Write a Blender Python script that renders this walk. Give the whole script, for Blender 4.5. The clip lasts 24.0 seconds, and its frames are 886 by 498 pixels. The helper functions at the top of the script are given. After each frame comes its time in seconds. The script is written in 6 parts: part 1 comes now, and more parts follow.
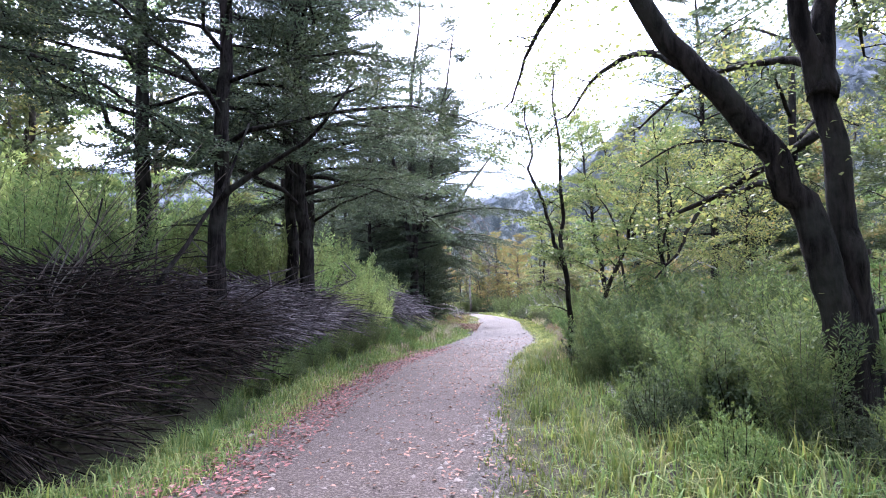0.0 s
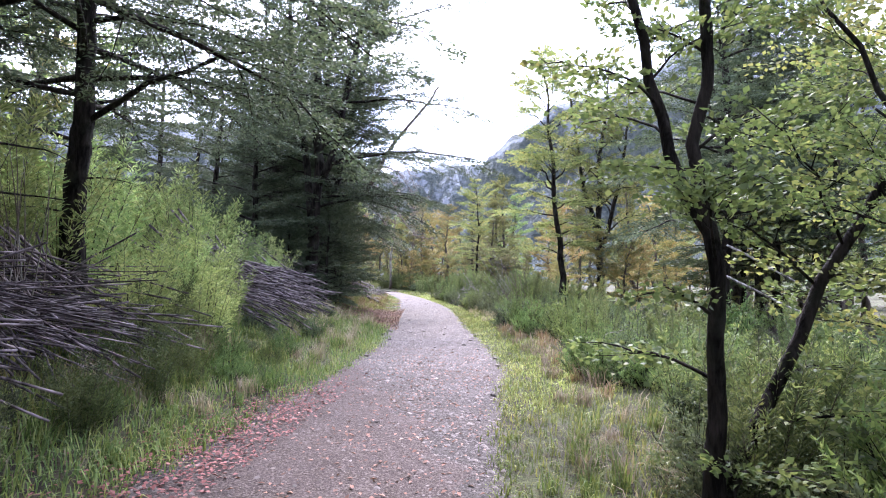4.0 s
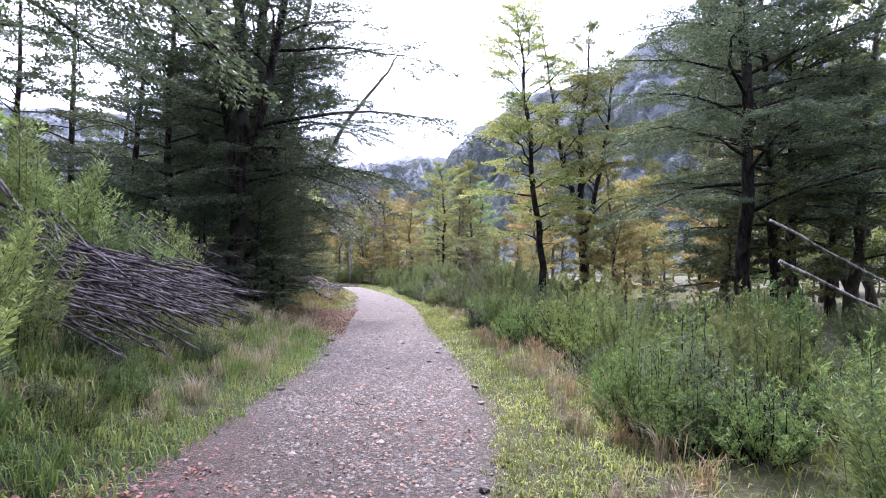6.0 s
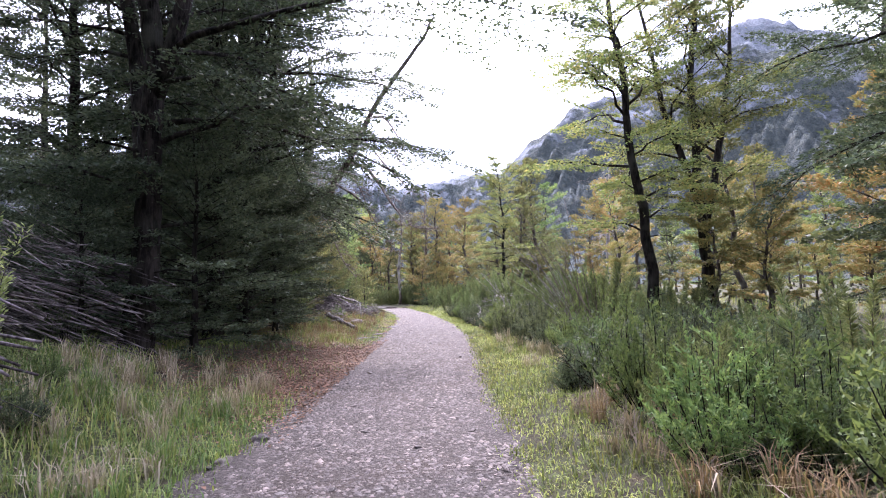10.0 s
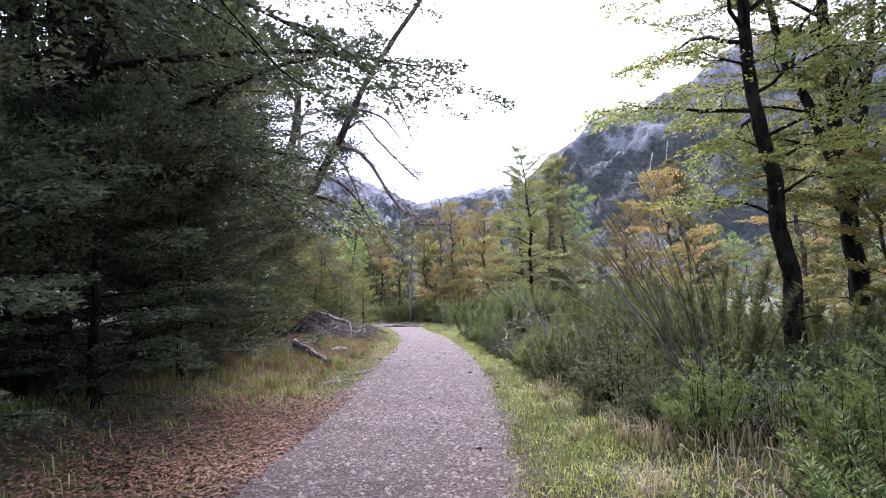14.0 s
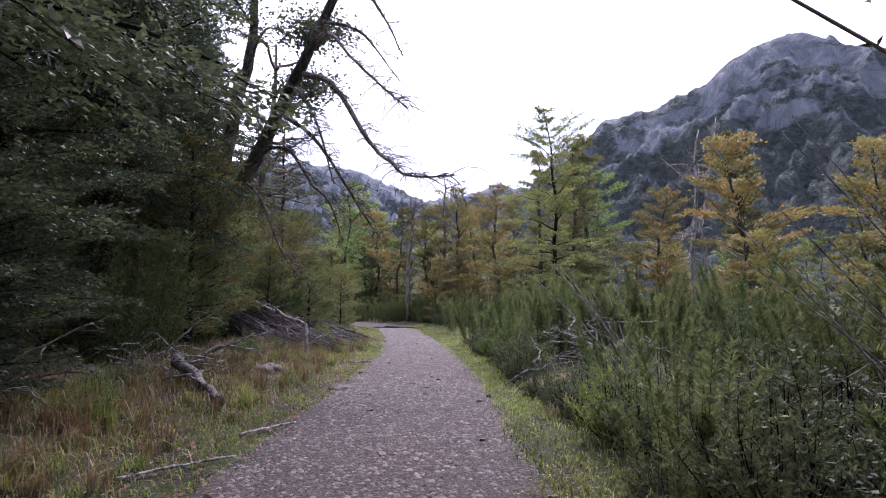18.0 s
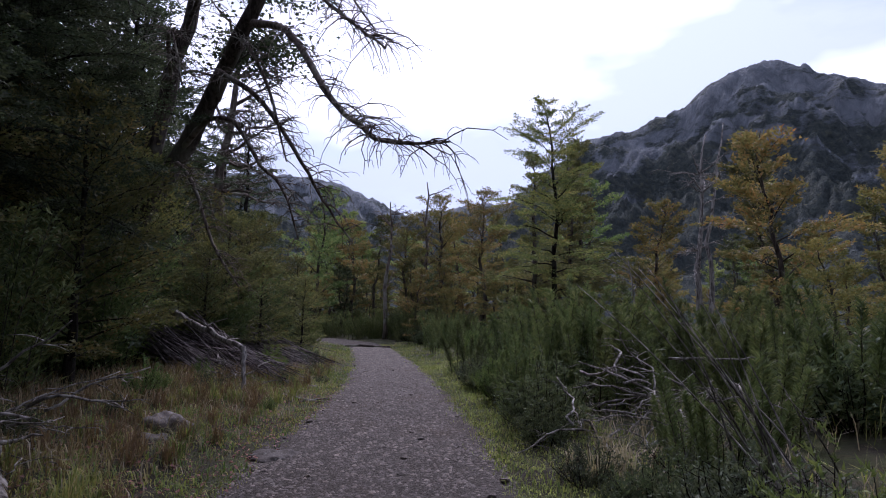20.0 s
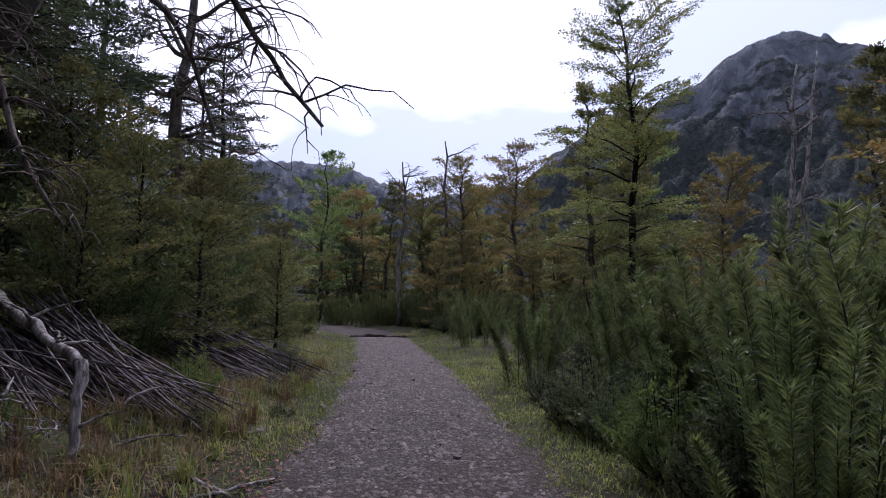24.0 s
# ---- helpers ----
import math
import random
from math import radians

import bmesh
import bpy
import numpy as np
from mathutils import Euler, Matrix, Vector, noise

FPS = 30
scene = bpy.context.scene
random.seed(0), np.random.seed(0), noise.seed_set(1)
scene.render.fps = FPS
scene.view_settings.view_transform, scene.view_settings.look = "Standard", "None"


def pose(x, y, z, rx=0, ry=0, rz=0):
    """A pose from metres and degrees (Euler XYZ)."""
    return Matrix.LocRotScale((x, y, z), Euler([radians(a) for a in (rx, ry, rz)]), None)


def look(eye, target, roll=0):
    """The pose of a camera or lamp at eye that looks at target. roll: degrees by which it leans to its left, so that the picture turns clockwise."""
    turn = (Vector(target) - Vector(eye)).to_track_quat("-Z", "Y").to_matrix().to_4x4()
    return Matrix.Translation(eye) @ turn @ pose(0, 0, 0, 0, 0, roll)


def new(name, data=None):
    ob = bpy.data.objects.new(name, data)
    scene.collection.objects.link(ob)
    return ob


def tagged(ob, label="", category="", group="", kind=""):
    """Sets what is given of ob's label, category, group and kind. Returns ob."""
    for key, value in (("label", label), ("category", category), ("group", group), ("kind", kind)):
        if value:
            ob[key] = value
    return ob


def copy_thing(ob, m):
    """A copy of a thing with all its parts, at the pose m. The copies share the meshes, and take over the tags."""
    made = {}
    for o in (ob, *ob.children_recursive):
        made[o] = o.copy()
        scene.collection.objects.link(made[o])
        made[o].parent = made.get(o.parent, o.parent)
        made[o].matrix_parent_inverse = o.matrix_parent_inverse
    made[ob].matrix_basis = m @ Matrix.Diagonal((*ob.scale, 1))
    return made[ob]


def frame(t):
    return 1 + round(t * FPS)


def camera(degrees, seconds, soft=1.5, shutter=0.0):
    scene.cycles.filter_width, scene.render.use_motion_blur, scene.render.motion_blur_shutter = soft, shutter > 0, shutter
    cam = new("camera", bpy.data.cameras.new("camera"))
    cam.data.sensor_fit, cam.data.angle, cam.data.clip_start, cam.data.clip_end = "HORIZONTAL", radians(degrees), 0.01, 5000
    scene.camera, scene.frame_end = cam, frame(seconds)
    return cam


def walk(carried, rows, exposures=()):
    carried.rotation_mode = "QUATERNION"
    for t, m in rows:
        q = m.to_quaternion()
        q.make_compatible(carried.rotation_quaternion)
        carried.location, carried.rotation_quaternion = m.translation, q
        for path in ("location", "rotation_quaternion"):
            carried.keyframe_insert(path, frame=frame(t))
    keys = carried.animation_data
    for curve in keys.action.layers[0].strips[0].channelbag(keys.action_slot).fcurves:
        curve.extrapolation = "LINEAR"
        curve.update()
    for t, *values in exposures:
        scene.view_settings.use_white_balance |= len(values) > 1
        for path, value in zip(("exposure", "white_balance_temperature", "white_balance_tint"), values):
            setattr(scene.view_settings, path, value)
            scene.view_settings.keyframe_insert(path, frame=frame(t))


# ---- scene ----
LENS = 75.0
PATH = [  # seconds, x, y, z, pitch, roll, yaw
    (0, -0.781, -2.093, 1.292, 5.34, -1.58, 3.39),
    (0.5, -0.843, -1.006, 1.328, 4.94, -1.62, 2.86),
    (1, -0.907, 0.014, 1.394, 4.47, -1.30, 2.20),
    (1.5, -0.966, 1.012, 1.474, 4.66, -0.99, 1.49),
    (2, -1.010, 1.990, 1.531, 4.99, -0.45, 0.17),
    (2.5, -1.036, 3.033, 1.568, 4.38, 0.53, -1.21),
    (3, -1.065, 4.009, 1.602, 3.37, 1.23, -2.70),
    (3.5, -1.027, 5.035, 1.625, 2.90, 1.55, -3.57),
    (5.5, -0.565, 9.003, 1.594, 2.35, 1.31, -7.06),
    (6, -0.472, 9.877, 1.584, 2.08, 0.79, -7.77),
    (6.5, -0.424, 10.747, 1.548, 2.42, 1.16, -7.27),
    (7, -0.378, 11.612, 1.524, 2.39, 0.27, -6.78),
    (7.5, -0.279, 12.532, 1.504, 1.64, 1.00, -6.54),
    (8, -0.146, 13.461, 1.482, 1.89, 1.53, -6.48),
    (8.5, -0.022, 14.308, 1.490, 2.96, 1.63, -5.76),
    (9, 0.026, 15.197, 1.517, 3.09, -0.30, -4.41),
    (9.5, 0.242, 16.012, 1.473, 3.70, -0.28, -3.60),
    (10, 0.484, 16.879, 1.424, 3.91, -1.60, -1.85),
    (10.5, 0.594, 17.754, 1.439, 4.31, -1.66, -1.72),
    (12.5, 0.773, 20.390, 1.475, 3.94, -0.32, -0.74),
    (13, 0.753, 21.201, 1.508, 3.47, -1.20, -0.67),
    (13.5, 0.821, 22.001, 1.506, 4.43, -1.05, -0.75),
    (14, 0.845, 22.720, 1.489, 5.36, -1.55, -0.01),
    (14.5, 0.858, 23.419, 1.533, 5.06, -0.98, 0.67),
    (15, 0.894, 24.188, 1.543, 4.77, -1.70, 1.45),
    (15.5, 0.906, 24.974, 1.534, 6.54, -1.53, 0.65),
    (16, 0.903, 25.824, 1.558, 6.85, -0.93, 0.46),
    (16.5, 0.903, 26.588, 1.536, 6.47, -0.43, 0.65),
    (17, 0.997, 27.361, 1.523, 5.68, -0.52, 1.35),
    (17.5, 1.009, 28.183, 1.469, 4.99, 0.51, 0.54),
    (18, 1.007, 28.988, 1.432, 5.26, 0.06, 0.63),
    (18.5, 0.983, 29.734, 1.421, 6.40, 0.26, 0.50),
    (20.5, 0.805, 33.192, 1.525, 6.79, 1.94, -2.39),
    (21, 0.754, 33.924, 1.516, 6.40, 2.88, -3.14),
    (21.5, 0.793, 34.610, 1.479, 6.89, 1.80, -3.41),
    (22, 0.726, 35.307, 1.562, 6.19, 0.93, -2.81),
    (22.5, 0.612, 36.160, 1.484, 5.93, 1.36, -2.85),
    (23, 0.541, 36.933, 1.442, 6.01, 0.84, -1.76),
    (23.5, 0.495, 37.677, 1.417, 6.85, 0.32, -0.03),
    (24, 0.438, 38.420, 1.398, 5.15, 0.08, -0.06),
]

EXPOSURES = [(0, 3.1, 5700, 25), (3, 3.13, 5850, 26), (7, 2.82, 6050, 29), (10, 2.82, 6100, 31), (13, 2.68, 6100, 32), (16, 2.2, 6100, 32), (17, 2.0, 6100, 33), (18.5, 1.48, 6050, 32), (20.5, 0.42, 5950, 29), (24, 0.55, 6000, 31)]

cam = camera(LENS, 24.0, soft=1.0)
# look() leans to the left for a positive roll, so the rows are turned the same way here
rows = []
for t, x, y, z, pitch, roll, yaw in PATH:
    turn = pose(0, 0, 0, 0, 0, yaw) @ pose(0, 0, 0, 90 + pitch, 0, 0) @ pose(0, 0, 0, 0, 0, roll)
    rows.append((t, Matrix.Translation((x, y, z)) @ turn))
walk(cam, rows, EXPOSURES)

# ---- world and sun: a bright overcast sky, thinner towards the sun ahead ----
SUN_AZ, SUN_EL = 8.0, 48.0
world = bpy.data.worlds.new("overcast_sky")
scene.world = world
world.use_nodes = True
wn, wl = world.node_tree.nodes, world.node_tree.links
wn.clear()
w_out = wn.new("ShaderNodeOutputWorld")
w_sky = wn.new("ShaderNodeTexSky")
w_sky.sky_type, w_sky.sun_disc = "NISHITA", False
w_sky.sun_elevation, w_sky.sun_rotation = radians(SUN_EL), radians(SUN_AZ)
w_clear = wn.new("ShaderNodeBackground")
w_clear.inputs["Strength"].default_value = 0.10
wl.new(w_sky.outputs[0], w_clear.inputs["Color"])
w_co = wn.new("ShaderNodeTexCoord")
w_map = wn.new("ShaderNodeMapping")
w_map.inputs["Scale"].default_value = (1.0, 1.0, 2.6)
wl.new(w_co.outputs["Generated"], w_map.inputs["Vector"])
w_noise = wn.new("ShaderNodeTexNoise")
w_noise.inputs["Scale"].default_value, w_noise.inputs["Detail"].default_value = 2.6, 7.0
w_noise.inputs["Roughness"].default_value, w_noise.inputs["Distortion"].default_value = 0.55, 0.4
wl.new(w_map.outputs[0], w_noise.inputs["Vector"])
w_cover = wn.new("ShaderNodeValToRGB")
w_cover.color_ramp.elements[0].position, w_cover.color_ramp.elements[1].position = 0.36, 0.52
w_cover.color_ramp.elements[0].color = (0.35, 0.35, 0.35, 1)
wl.new(w_noise.outputs["Fac"], w_cover.inputs["Fac"])
w_tone = wn.new("ShaderNodeValToRGB")
w_tone.color_ramp.elements[0].position, w_tone.color_ramp.elements[1].position = 0.39, 0.57
w_tone.color_ramp.elements[0].color, w_tone.color_ramp.elements[1].color = (0.86, 0.91, 1.0, 1), (0.29, 0.34, 0.425, 1)
w_noise2 = wn.new("ShaderNodeTexNoise")
w_noise2.inputs["Scale"].default_value, w_noise2.inputs["Detail"].default_value = 1.3, 5.0
wl.new(w_map.outputs[0], w_noise2.inputs["Vector"])
wl.new(w_noise2.outputs["Fac"], w_tone.inputs["Fac"])
w_dot = wn.new("ShaderNodeVectorMath")
w_dot.operation = "DOT_PRODUCT"
sun_way = Vector((math.sin(radians(SUN_AZ)) * math.cos(radians(SUN_EL)), math.cos(radians(SUN_AZ)) * math.cos(radians(SUN_EL)), math.sin(radians(SUN_EL))))
w_dot.inputs[1].default_value = sun_way
wl.new(w_co.outputs["Generated"], w_dot.inputs[0])
w_glow = wn.new("ShaderNodeMapRange")
w_glow.inputs["From Min"].default_value, w_glow.inputs["From Max"].default_value = -0.1, 1.0
w_glow.inputs["To Min"].default_value, w_glow.inputs["To Max"].default_value = 0.42, 2.1
wl.new(w_dot.outputs["Value"], w_glow.inputs["Value"])
w_cloud = wn.new("ShaderNodeBackground")
wl.new(w_tone.outputs[0], w_cloud.inputs["Color"])
wl.new(w_glow.outputs[0], w_cloud.inputs["Strength"])
w_mix = wn.new("ShaderNodeMixShader")
wl.new(w_cover.outputs[0], w_mix.inputs["Fac"])
wl.new(w_clear.outputs[0], w_mix.inputs[1])
wl.new(w_cloud.outputs[0], w_mix.inputs[2])
wl.new(w_mix.outputs[0], w_out.inputs["Surface"])
sun = new("sun", bpy.data.lights.new("sun", "SUN"))
sun.data.energy, sun.data.angle, sun.data.color = 1.5, radians(16), (1.0, 0.96, 0.9)
sun.matrix_world = look(sun_way * 50, (0, 0, 0))


# ---- materials ----
def nodes_of(name):
    m = bpy.data.materials.new(name)
    m.use_nodes = True
    nt = m.node_tree
    return m, nt.nodes, nt.links, nt.nodes["Principled BSDF"], nt.nodes["Material Output"]


def ramp_node(n, stops):
    r = n.new("ShaderNodeValToRGB")
    while len(r.color_ramp.elements) < len(stops):
        r.color_ramp.elements.new(0.5)
    for e, (p, c) in zip(r.color_ramp.elements, stops):
        e.position, e.color = p, (*c, 1)
    return r


def noise_node(n, l, scale, detail=4.0, rough=0.55, coord="Object", stretch=None, dist=0.0):
    co = n.new("ShaderNodeTexCoord")
    t = n.new("ShaderNodeTexNoise")
    t.inputs["Scale"].default_value, t.inputs["Detail"].default_value = scale, detail
    t.inputs["Roughness"].default_value, t.inputs["Distortion"].default_value = rough, dist
    if stretch:
        mp = n.new("ShaderNodeMapping")
        mp.inputs["Scale"].default_value = stretch
        l.new(co.outputs[coord], mp.inputs["Vector"])
        l.new(mp.outputs[0], t.inputs["Vector"])
    else:
        l.new(co.outputs[coord], t.inputs["Vector"])
    return t


def bump_to(n, l, bsdf, height, strength, distance):
    b = n.new("ShaderNodeBump")
    b.inputs["Strength"].default_value, b.inputs["Distance"].default_value = strength, distance
    l.new(height, b.inputs["Height"])
    l.new(b.outputs[0], bsdf.inputs["Normal"])


def mixed(n, l, fac, a, b, mode="MIX"):
    m = n.new("ShaderNodeMix")
    m.data_type, m.blend_type = "RGBA", mode
    for socket, v in ((m.inputs[0], fac), (m.inputs[6], a), (m.inputs[7], b)):
        if isinstance(v, bpy.types.NodeSocket):
            l.new(v, socket)
        elif isinstance(v, (int, float)):
            socket.default_value = v
        else:
            socket.default_value = (*v, 1)
    return m.outputs[2]


def leaf_material(name, stops, glow=0.35, rough=0.5, patch=0.6):
    """Leaves: each one its own tint, with patches of tint over the crown, and light coming through the blade."""
    m, n, l, bsdf, out = nodes_of(name)
    geo = n.new("ShaderNodeNewGeometry")
    noise_big = noise_node(n, l, patch, 2.0)
    add = n.new("ShaderNodeMath")
    add.operation = "MULTIPLY_ADD"
    add.inputs[1].default_value = 0.62
    l.new(geo.outputs["Random Per Island"], add.inputs[0])
    sub = n.new("ShaderNodeMapRange")
    sub.inputs["From Min"].default_value, sub.inputs["From Max"].default_value = 0.3, 0.7
    sub.inputs["To Min"].default_value, sub.inputs["To Max"].default_value = 0.0, 0.38
    l.new(noise_big.outputs["Fac"], sub.inputs["Value"])
    l.new(sub.outputs[0], add.inputs[2])
    r = ramp_node(n, stops)
    l.new(add.outputs[0], r.inputs["Fac"])
    info = n.new("ShaderNodeObjectInfo")
    own = n.new("ShaderNodeMapRange")
    own.inputs["To Min"].default_value, own.inputs["To Max"].default_value = 0.68, 1.38
    l.new(info.outputs["Random"], own.inputs["Value"])
    hsv = n.new("ShaderNodeHueSaturation")
    l.new(own.outputs[0], hsv.inputs["Value"])
    jump = n.new("ShaderNodeMath")
    jump.operation = "MULTIPLY"
    jump.inputs[1].default_value = 7.31
    l.new(info.outputs["Random"], jump.inputs[0])
    part_of = n.new("ShaderNodeMath")
    part_of.operation = "FRACT"
    l.new(jump.outputs[0], part_of.inputs[0])
    hue = n.new("ShaderNodeMapRange")
    hue.inputs["To Min"].default_value, hue.inputs["To Max"].default_value = 0.478, 0.522
    l.new(part_of.outputs[0], hue.inputs["Value"])
    l.new(hue.outputs[0], hsv.inputs["Hue"])
    l.new(r.outputs[0], hsv.inputs["Color"])
    l.new(hsv.outputs[0], bsdf.inputs["Base Color"])
    bsdf.inputs["Roughness"].default_value = rough
    bsdf.inputs["Specular IOR Level"].default_value = 0.12
    tr = n.new("ShaderNodeBsdfTranslucent")
    l.new(mixed(n, l, 1.0, hsv.outputs[0], (1.0, 1.0, 0.65), "MULTIPLY"), tr.inputs["Color"])
    mx = n.new("ShaderNodeMixShader")
    mx.inputs["Fac"].default_value = glow
    l.new(bsdf.outputs[0], mx.inputs[1])
    l.new(tr.outputs[0], mx.inputs[2])
    l.new(mx.outputs[0], out.inputs["Surface"])
    return m


def wood_material(name, dark, light, moss=None, scale=11.0, stretch=(1, 1, 0.16), rough=0.9, relief=0.045, vary=(0.72, 1.2)):
    m, n, l, bsdf, out = nodes_of(name)
    grain = noise_node(n, l, scale, 6.0, 0.65, stretch=stretch, dist=0.3)
    r = ramp_node(n, [(0.40, dark), (0.62, light)])
    l.new(grain.outputs["Fac"], r.inputs["Fac"])
    colour = r.outputs[0]
    blot = noise_node(n, l, 1.7, 5.0, 0.6)
    br = ramp_node(n, [(0.5, (0, 0, 0)), (0.68, (1, 1, 1))])
    l.new(blot.outputs["Fac"], br.inputs["Fac"])
    if moss:
        colour = mixed(n, l, br.outputs[0], colour, moss)
    geo = n.new("ShaderNodeNewGeometry")
    vr = n.new("ShaderNodeMapRange")
    vr.inputs["To Min"].default_value, vr.inputs["To Max"].default_value = vary
    l.new(geo.outputs["Random Per Island"], vr.inputs["Value"])
    hsv = n.new("ShaderNodeHueSaturation")
    l.new(vr.outputs[0], hsv.inputs["Value"])
    l.new(colour, hsv.inputs["Color"])
    l.new(hsv.outputs[0], bsdf.inputs["Base Color"])
    bsdf.inputs["Roughness"].default_value = rough
    bsdf.inputs["Specular IOR Level"].default_value = 0.1
    bump_to(n, l, bsdf, grain.outputs["Fac"], 0.8, relief)
    return m


def earth_material(name, layers, bump, relief):
    """Ground: tints laid over one another, each by a noise of its own size. layers: first a colour, then (scale, low, high, colour)."""
    m, n, l, bsdf, out = nodes_of(name)
    colour = layers[0]
    for scale, low, high, tint in layers[1:]:
        t = noise_node(n, l, scale, 6.0, 0.62, coord="Object")
        r = ramp_node(n, [(low, (0, 0, 0)), (high, (1, 1, 1))])
        l.new(t.outputs["Fac"], r.inputs["Fac"])
        colour = mixed(n, l, r.outputs[0], colour, tint)
    l.new(colour, bsdf.inputs["Base Color"])
    bsdf.inputs["Roughness"].default_value = 0.95
    bsdf.inputs["Specular IOR Level"].default_value = 0.2
    t = noise_node(n, l, bump, 8.0, 0.7)
    bump_to(n, l, bsdf, t.outputs["Fac"], 1.0, relief)
    return m


MAT = {
    "dark_leaf": leaf_material("dark_evergreen_leaf", [(0.0, (0.032, 0.045, 0.033)), (0.5, (0.066, 0.089, 0.061)), (0.9, (0.122, 0.146, 0.098)), (1.0, (0.17, 0.12, 0.07))], 0.4),
    "green_leaf": leaf_material("green_leaf", [(0.0, (0.075, 0.115, 0.054)), (0.5, (0.15, 0.205, 0.090)), (0.85, (0.25, 0.28, 0.128)), (1.0, (0.40, 0.32, 0.141))], 0.5),
    "lime_leaf": leaf_material("yellow_green_leaf", [(0.0, (0.085, 0.118, 0.052)), (0.45, (0.165, 0.198, 0.083)), (0.8, (0.28, 0.272, 0.112)), (1.0, (0.42, 0.27, 0.11))], 0.5),
    "olive_leaf": leaf_material("olive_autumn_leaf", [(0.0, (0.06, 0.078, 0.042)), (0.45, (0.125, 0.138, 0.066)), (0.8, (0.215, 0.195, 0.088)), (1.0, (0.34, 0.22, 0.09))], 0.45),
    "gold_leaf": leaf_material("autumn_leaf", [(0.0, (0.11, 0.122, 0.058)), (0.4, (0.18, 0.172, 0.08)), (0.75, (0.265, 0.20, 0.09)), (1.0, (0.36, 0.185, 0.08))], 0.45),
    "bamboo_leaf": leaf_material("bamboo_leaf", [(0.0, (0.13, 0.19, 0.08)), (0.5, (0.29, 0.38, 0.165)), (0.85, (0.46, 0.51, 0.25)), (1.0, (0.62, 0.58, 0.38))], 0.5),
    "plume_leaf": leaf_material("broom_leaf", [(0.0, (0.055, 0.08, 0.038)), (0.5, (0.12, 0.155, 0.07)), (0.85, (0.21, 0.225, 0.11)), (1.0, (0.32, 0.28, 0.17))], 0.42),
    "thicket_leaf": leaf_material("thicket_leaf", [(0.0, (0.042, 0.070, 0.034)), (0.5, (0.105, 0.148, 0.066)), (0.85, (0.20, 0.235, 0.10)), (1.0, (0.31, 0.29, 0.13))], 0.4),
    "bush_leaf": leaf_material("bush_leaf", [(0.0, (0.06, 0.10, 0.042)), (0.5, (0.13, 0.185, 0.072)), (0.85, (0.22, 0.27, 0.105)), (1.0, (0.34, 0.31, 0.14))], 0.42),
    "shrub_leaf": leaf_material("shrub_leaf", [(0.0, (0.045, 0.066, 0.044)), (0.5, (0.10, 0.128, 0.076)), (0.85, (0.17, 0.195, 0.108)), (1.0, (0.28, 0.21, 0.13))], 0.36),
    "grey_leaf": leaf_material("grey_green_leaf", [(0.0, (0.048, 0.064, 0.047)), (0.5, (0.10, 0.12, 0.085)), (0.9, (0.17, 0.185, 0.13)), (1.0, (0.26, 0.20, 0.14))], 0.3),
    "grass": leaf_material("grass_blade", [(0.0, (0.055, 0.088, 0.032)), (0.4, (0.13, 0.185, 0.06)), (0.75, (0.25, 0.27, 0.095)), (1.0, (0.42, 0.36, 0.19))], 0.4, 0.6, 0.5),
    "turf": leaf_material("yellow_green_turf", [(0.0, (0.12, 0.15, 0.05)), (0.45, (0.24, 0.265, 0.085)), (0.8, (0.36, 0.35, 0.13)), (1.0, (0.48, 0.41, 0.21))], 0.45, 0.6, 0.7),
    "dry": leaf_material("brown_dry_blade", [(0.0, (0.10, 0.075, 0.045)), (0.5, (0.20, 0.145, 0.085)), (0.85, (0.30, 0.235, 0.14)), (1.0, (0.42, 0.35, 0.24))], 0.35, 0.7, 0.6),
    "straw": leaf_material("dry_grass_blade", [(0.0, (0.12, 0.125, 0.077)), (0.5, (0.25, 0.21, 0.154)), (1.0, (0.43, 0.36, 0.294))], 0.35, 0.7, 0.5),
    "litter": leaf_material("fallen_leaf", [(0.0, (0.09, 0.05, 0.038)), (0.5, (0.20, 0.10, 0.077)), (0.85, (0.33, 0.17, 0.128)), (1.0, (0.42, 0.31, 0.256))], 0.1, 0.7, 0.8),
    "bark": wood_material("dark_bark", (0.004, 0.0033, 0.003), (0.034, 0.028, 0.025), (0.042, 0.042, 0.034), 13.0, (1, 1, 0.2), 0.9, 0.07),
    "bark_grey": wood_material("grey_bark", (0.025, 0.02, 0.017), (0.10, 0.082, 0.07), (0.12, 0.12, 0.095)),
    "dead_wood": wood_material("weathered_dead_wood", (0.08, 0.072, 0.066), (0.40, 0.375, 0.35), None, 12.0),
    "dead_twig": wood_material("dead_branch", (0.06, 0.048, 0.04), (0.20, 0.165, 0.14), (0.24, 0.24, 0.2), 12.0),
    "rotten_wood": wood_material("rotten_wood", (0.04, 0.035, 0.03), (0.30, 0.275, 0.25), (0.06, 0.065, 0.04), 14.0),
    "cane": wood_material("dry_cane", (0.03, 0.024, 0.024), (0.24, 0.205, 0.21), None, 5.0, (1, 1, 1), 0.5, 0.004, (0.3, 1.6)),
    # brown canes, taken down to near black for the shade they lie in
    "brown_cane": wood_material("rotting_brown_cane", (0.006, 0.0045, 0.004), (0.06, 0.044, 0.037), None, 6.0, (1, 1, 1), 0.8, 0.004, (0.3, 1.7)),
    "stone": None,
}


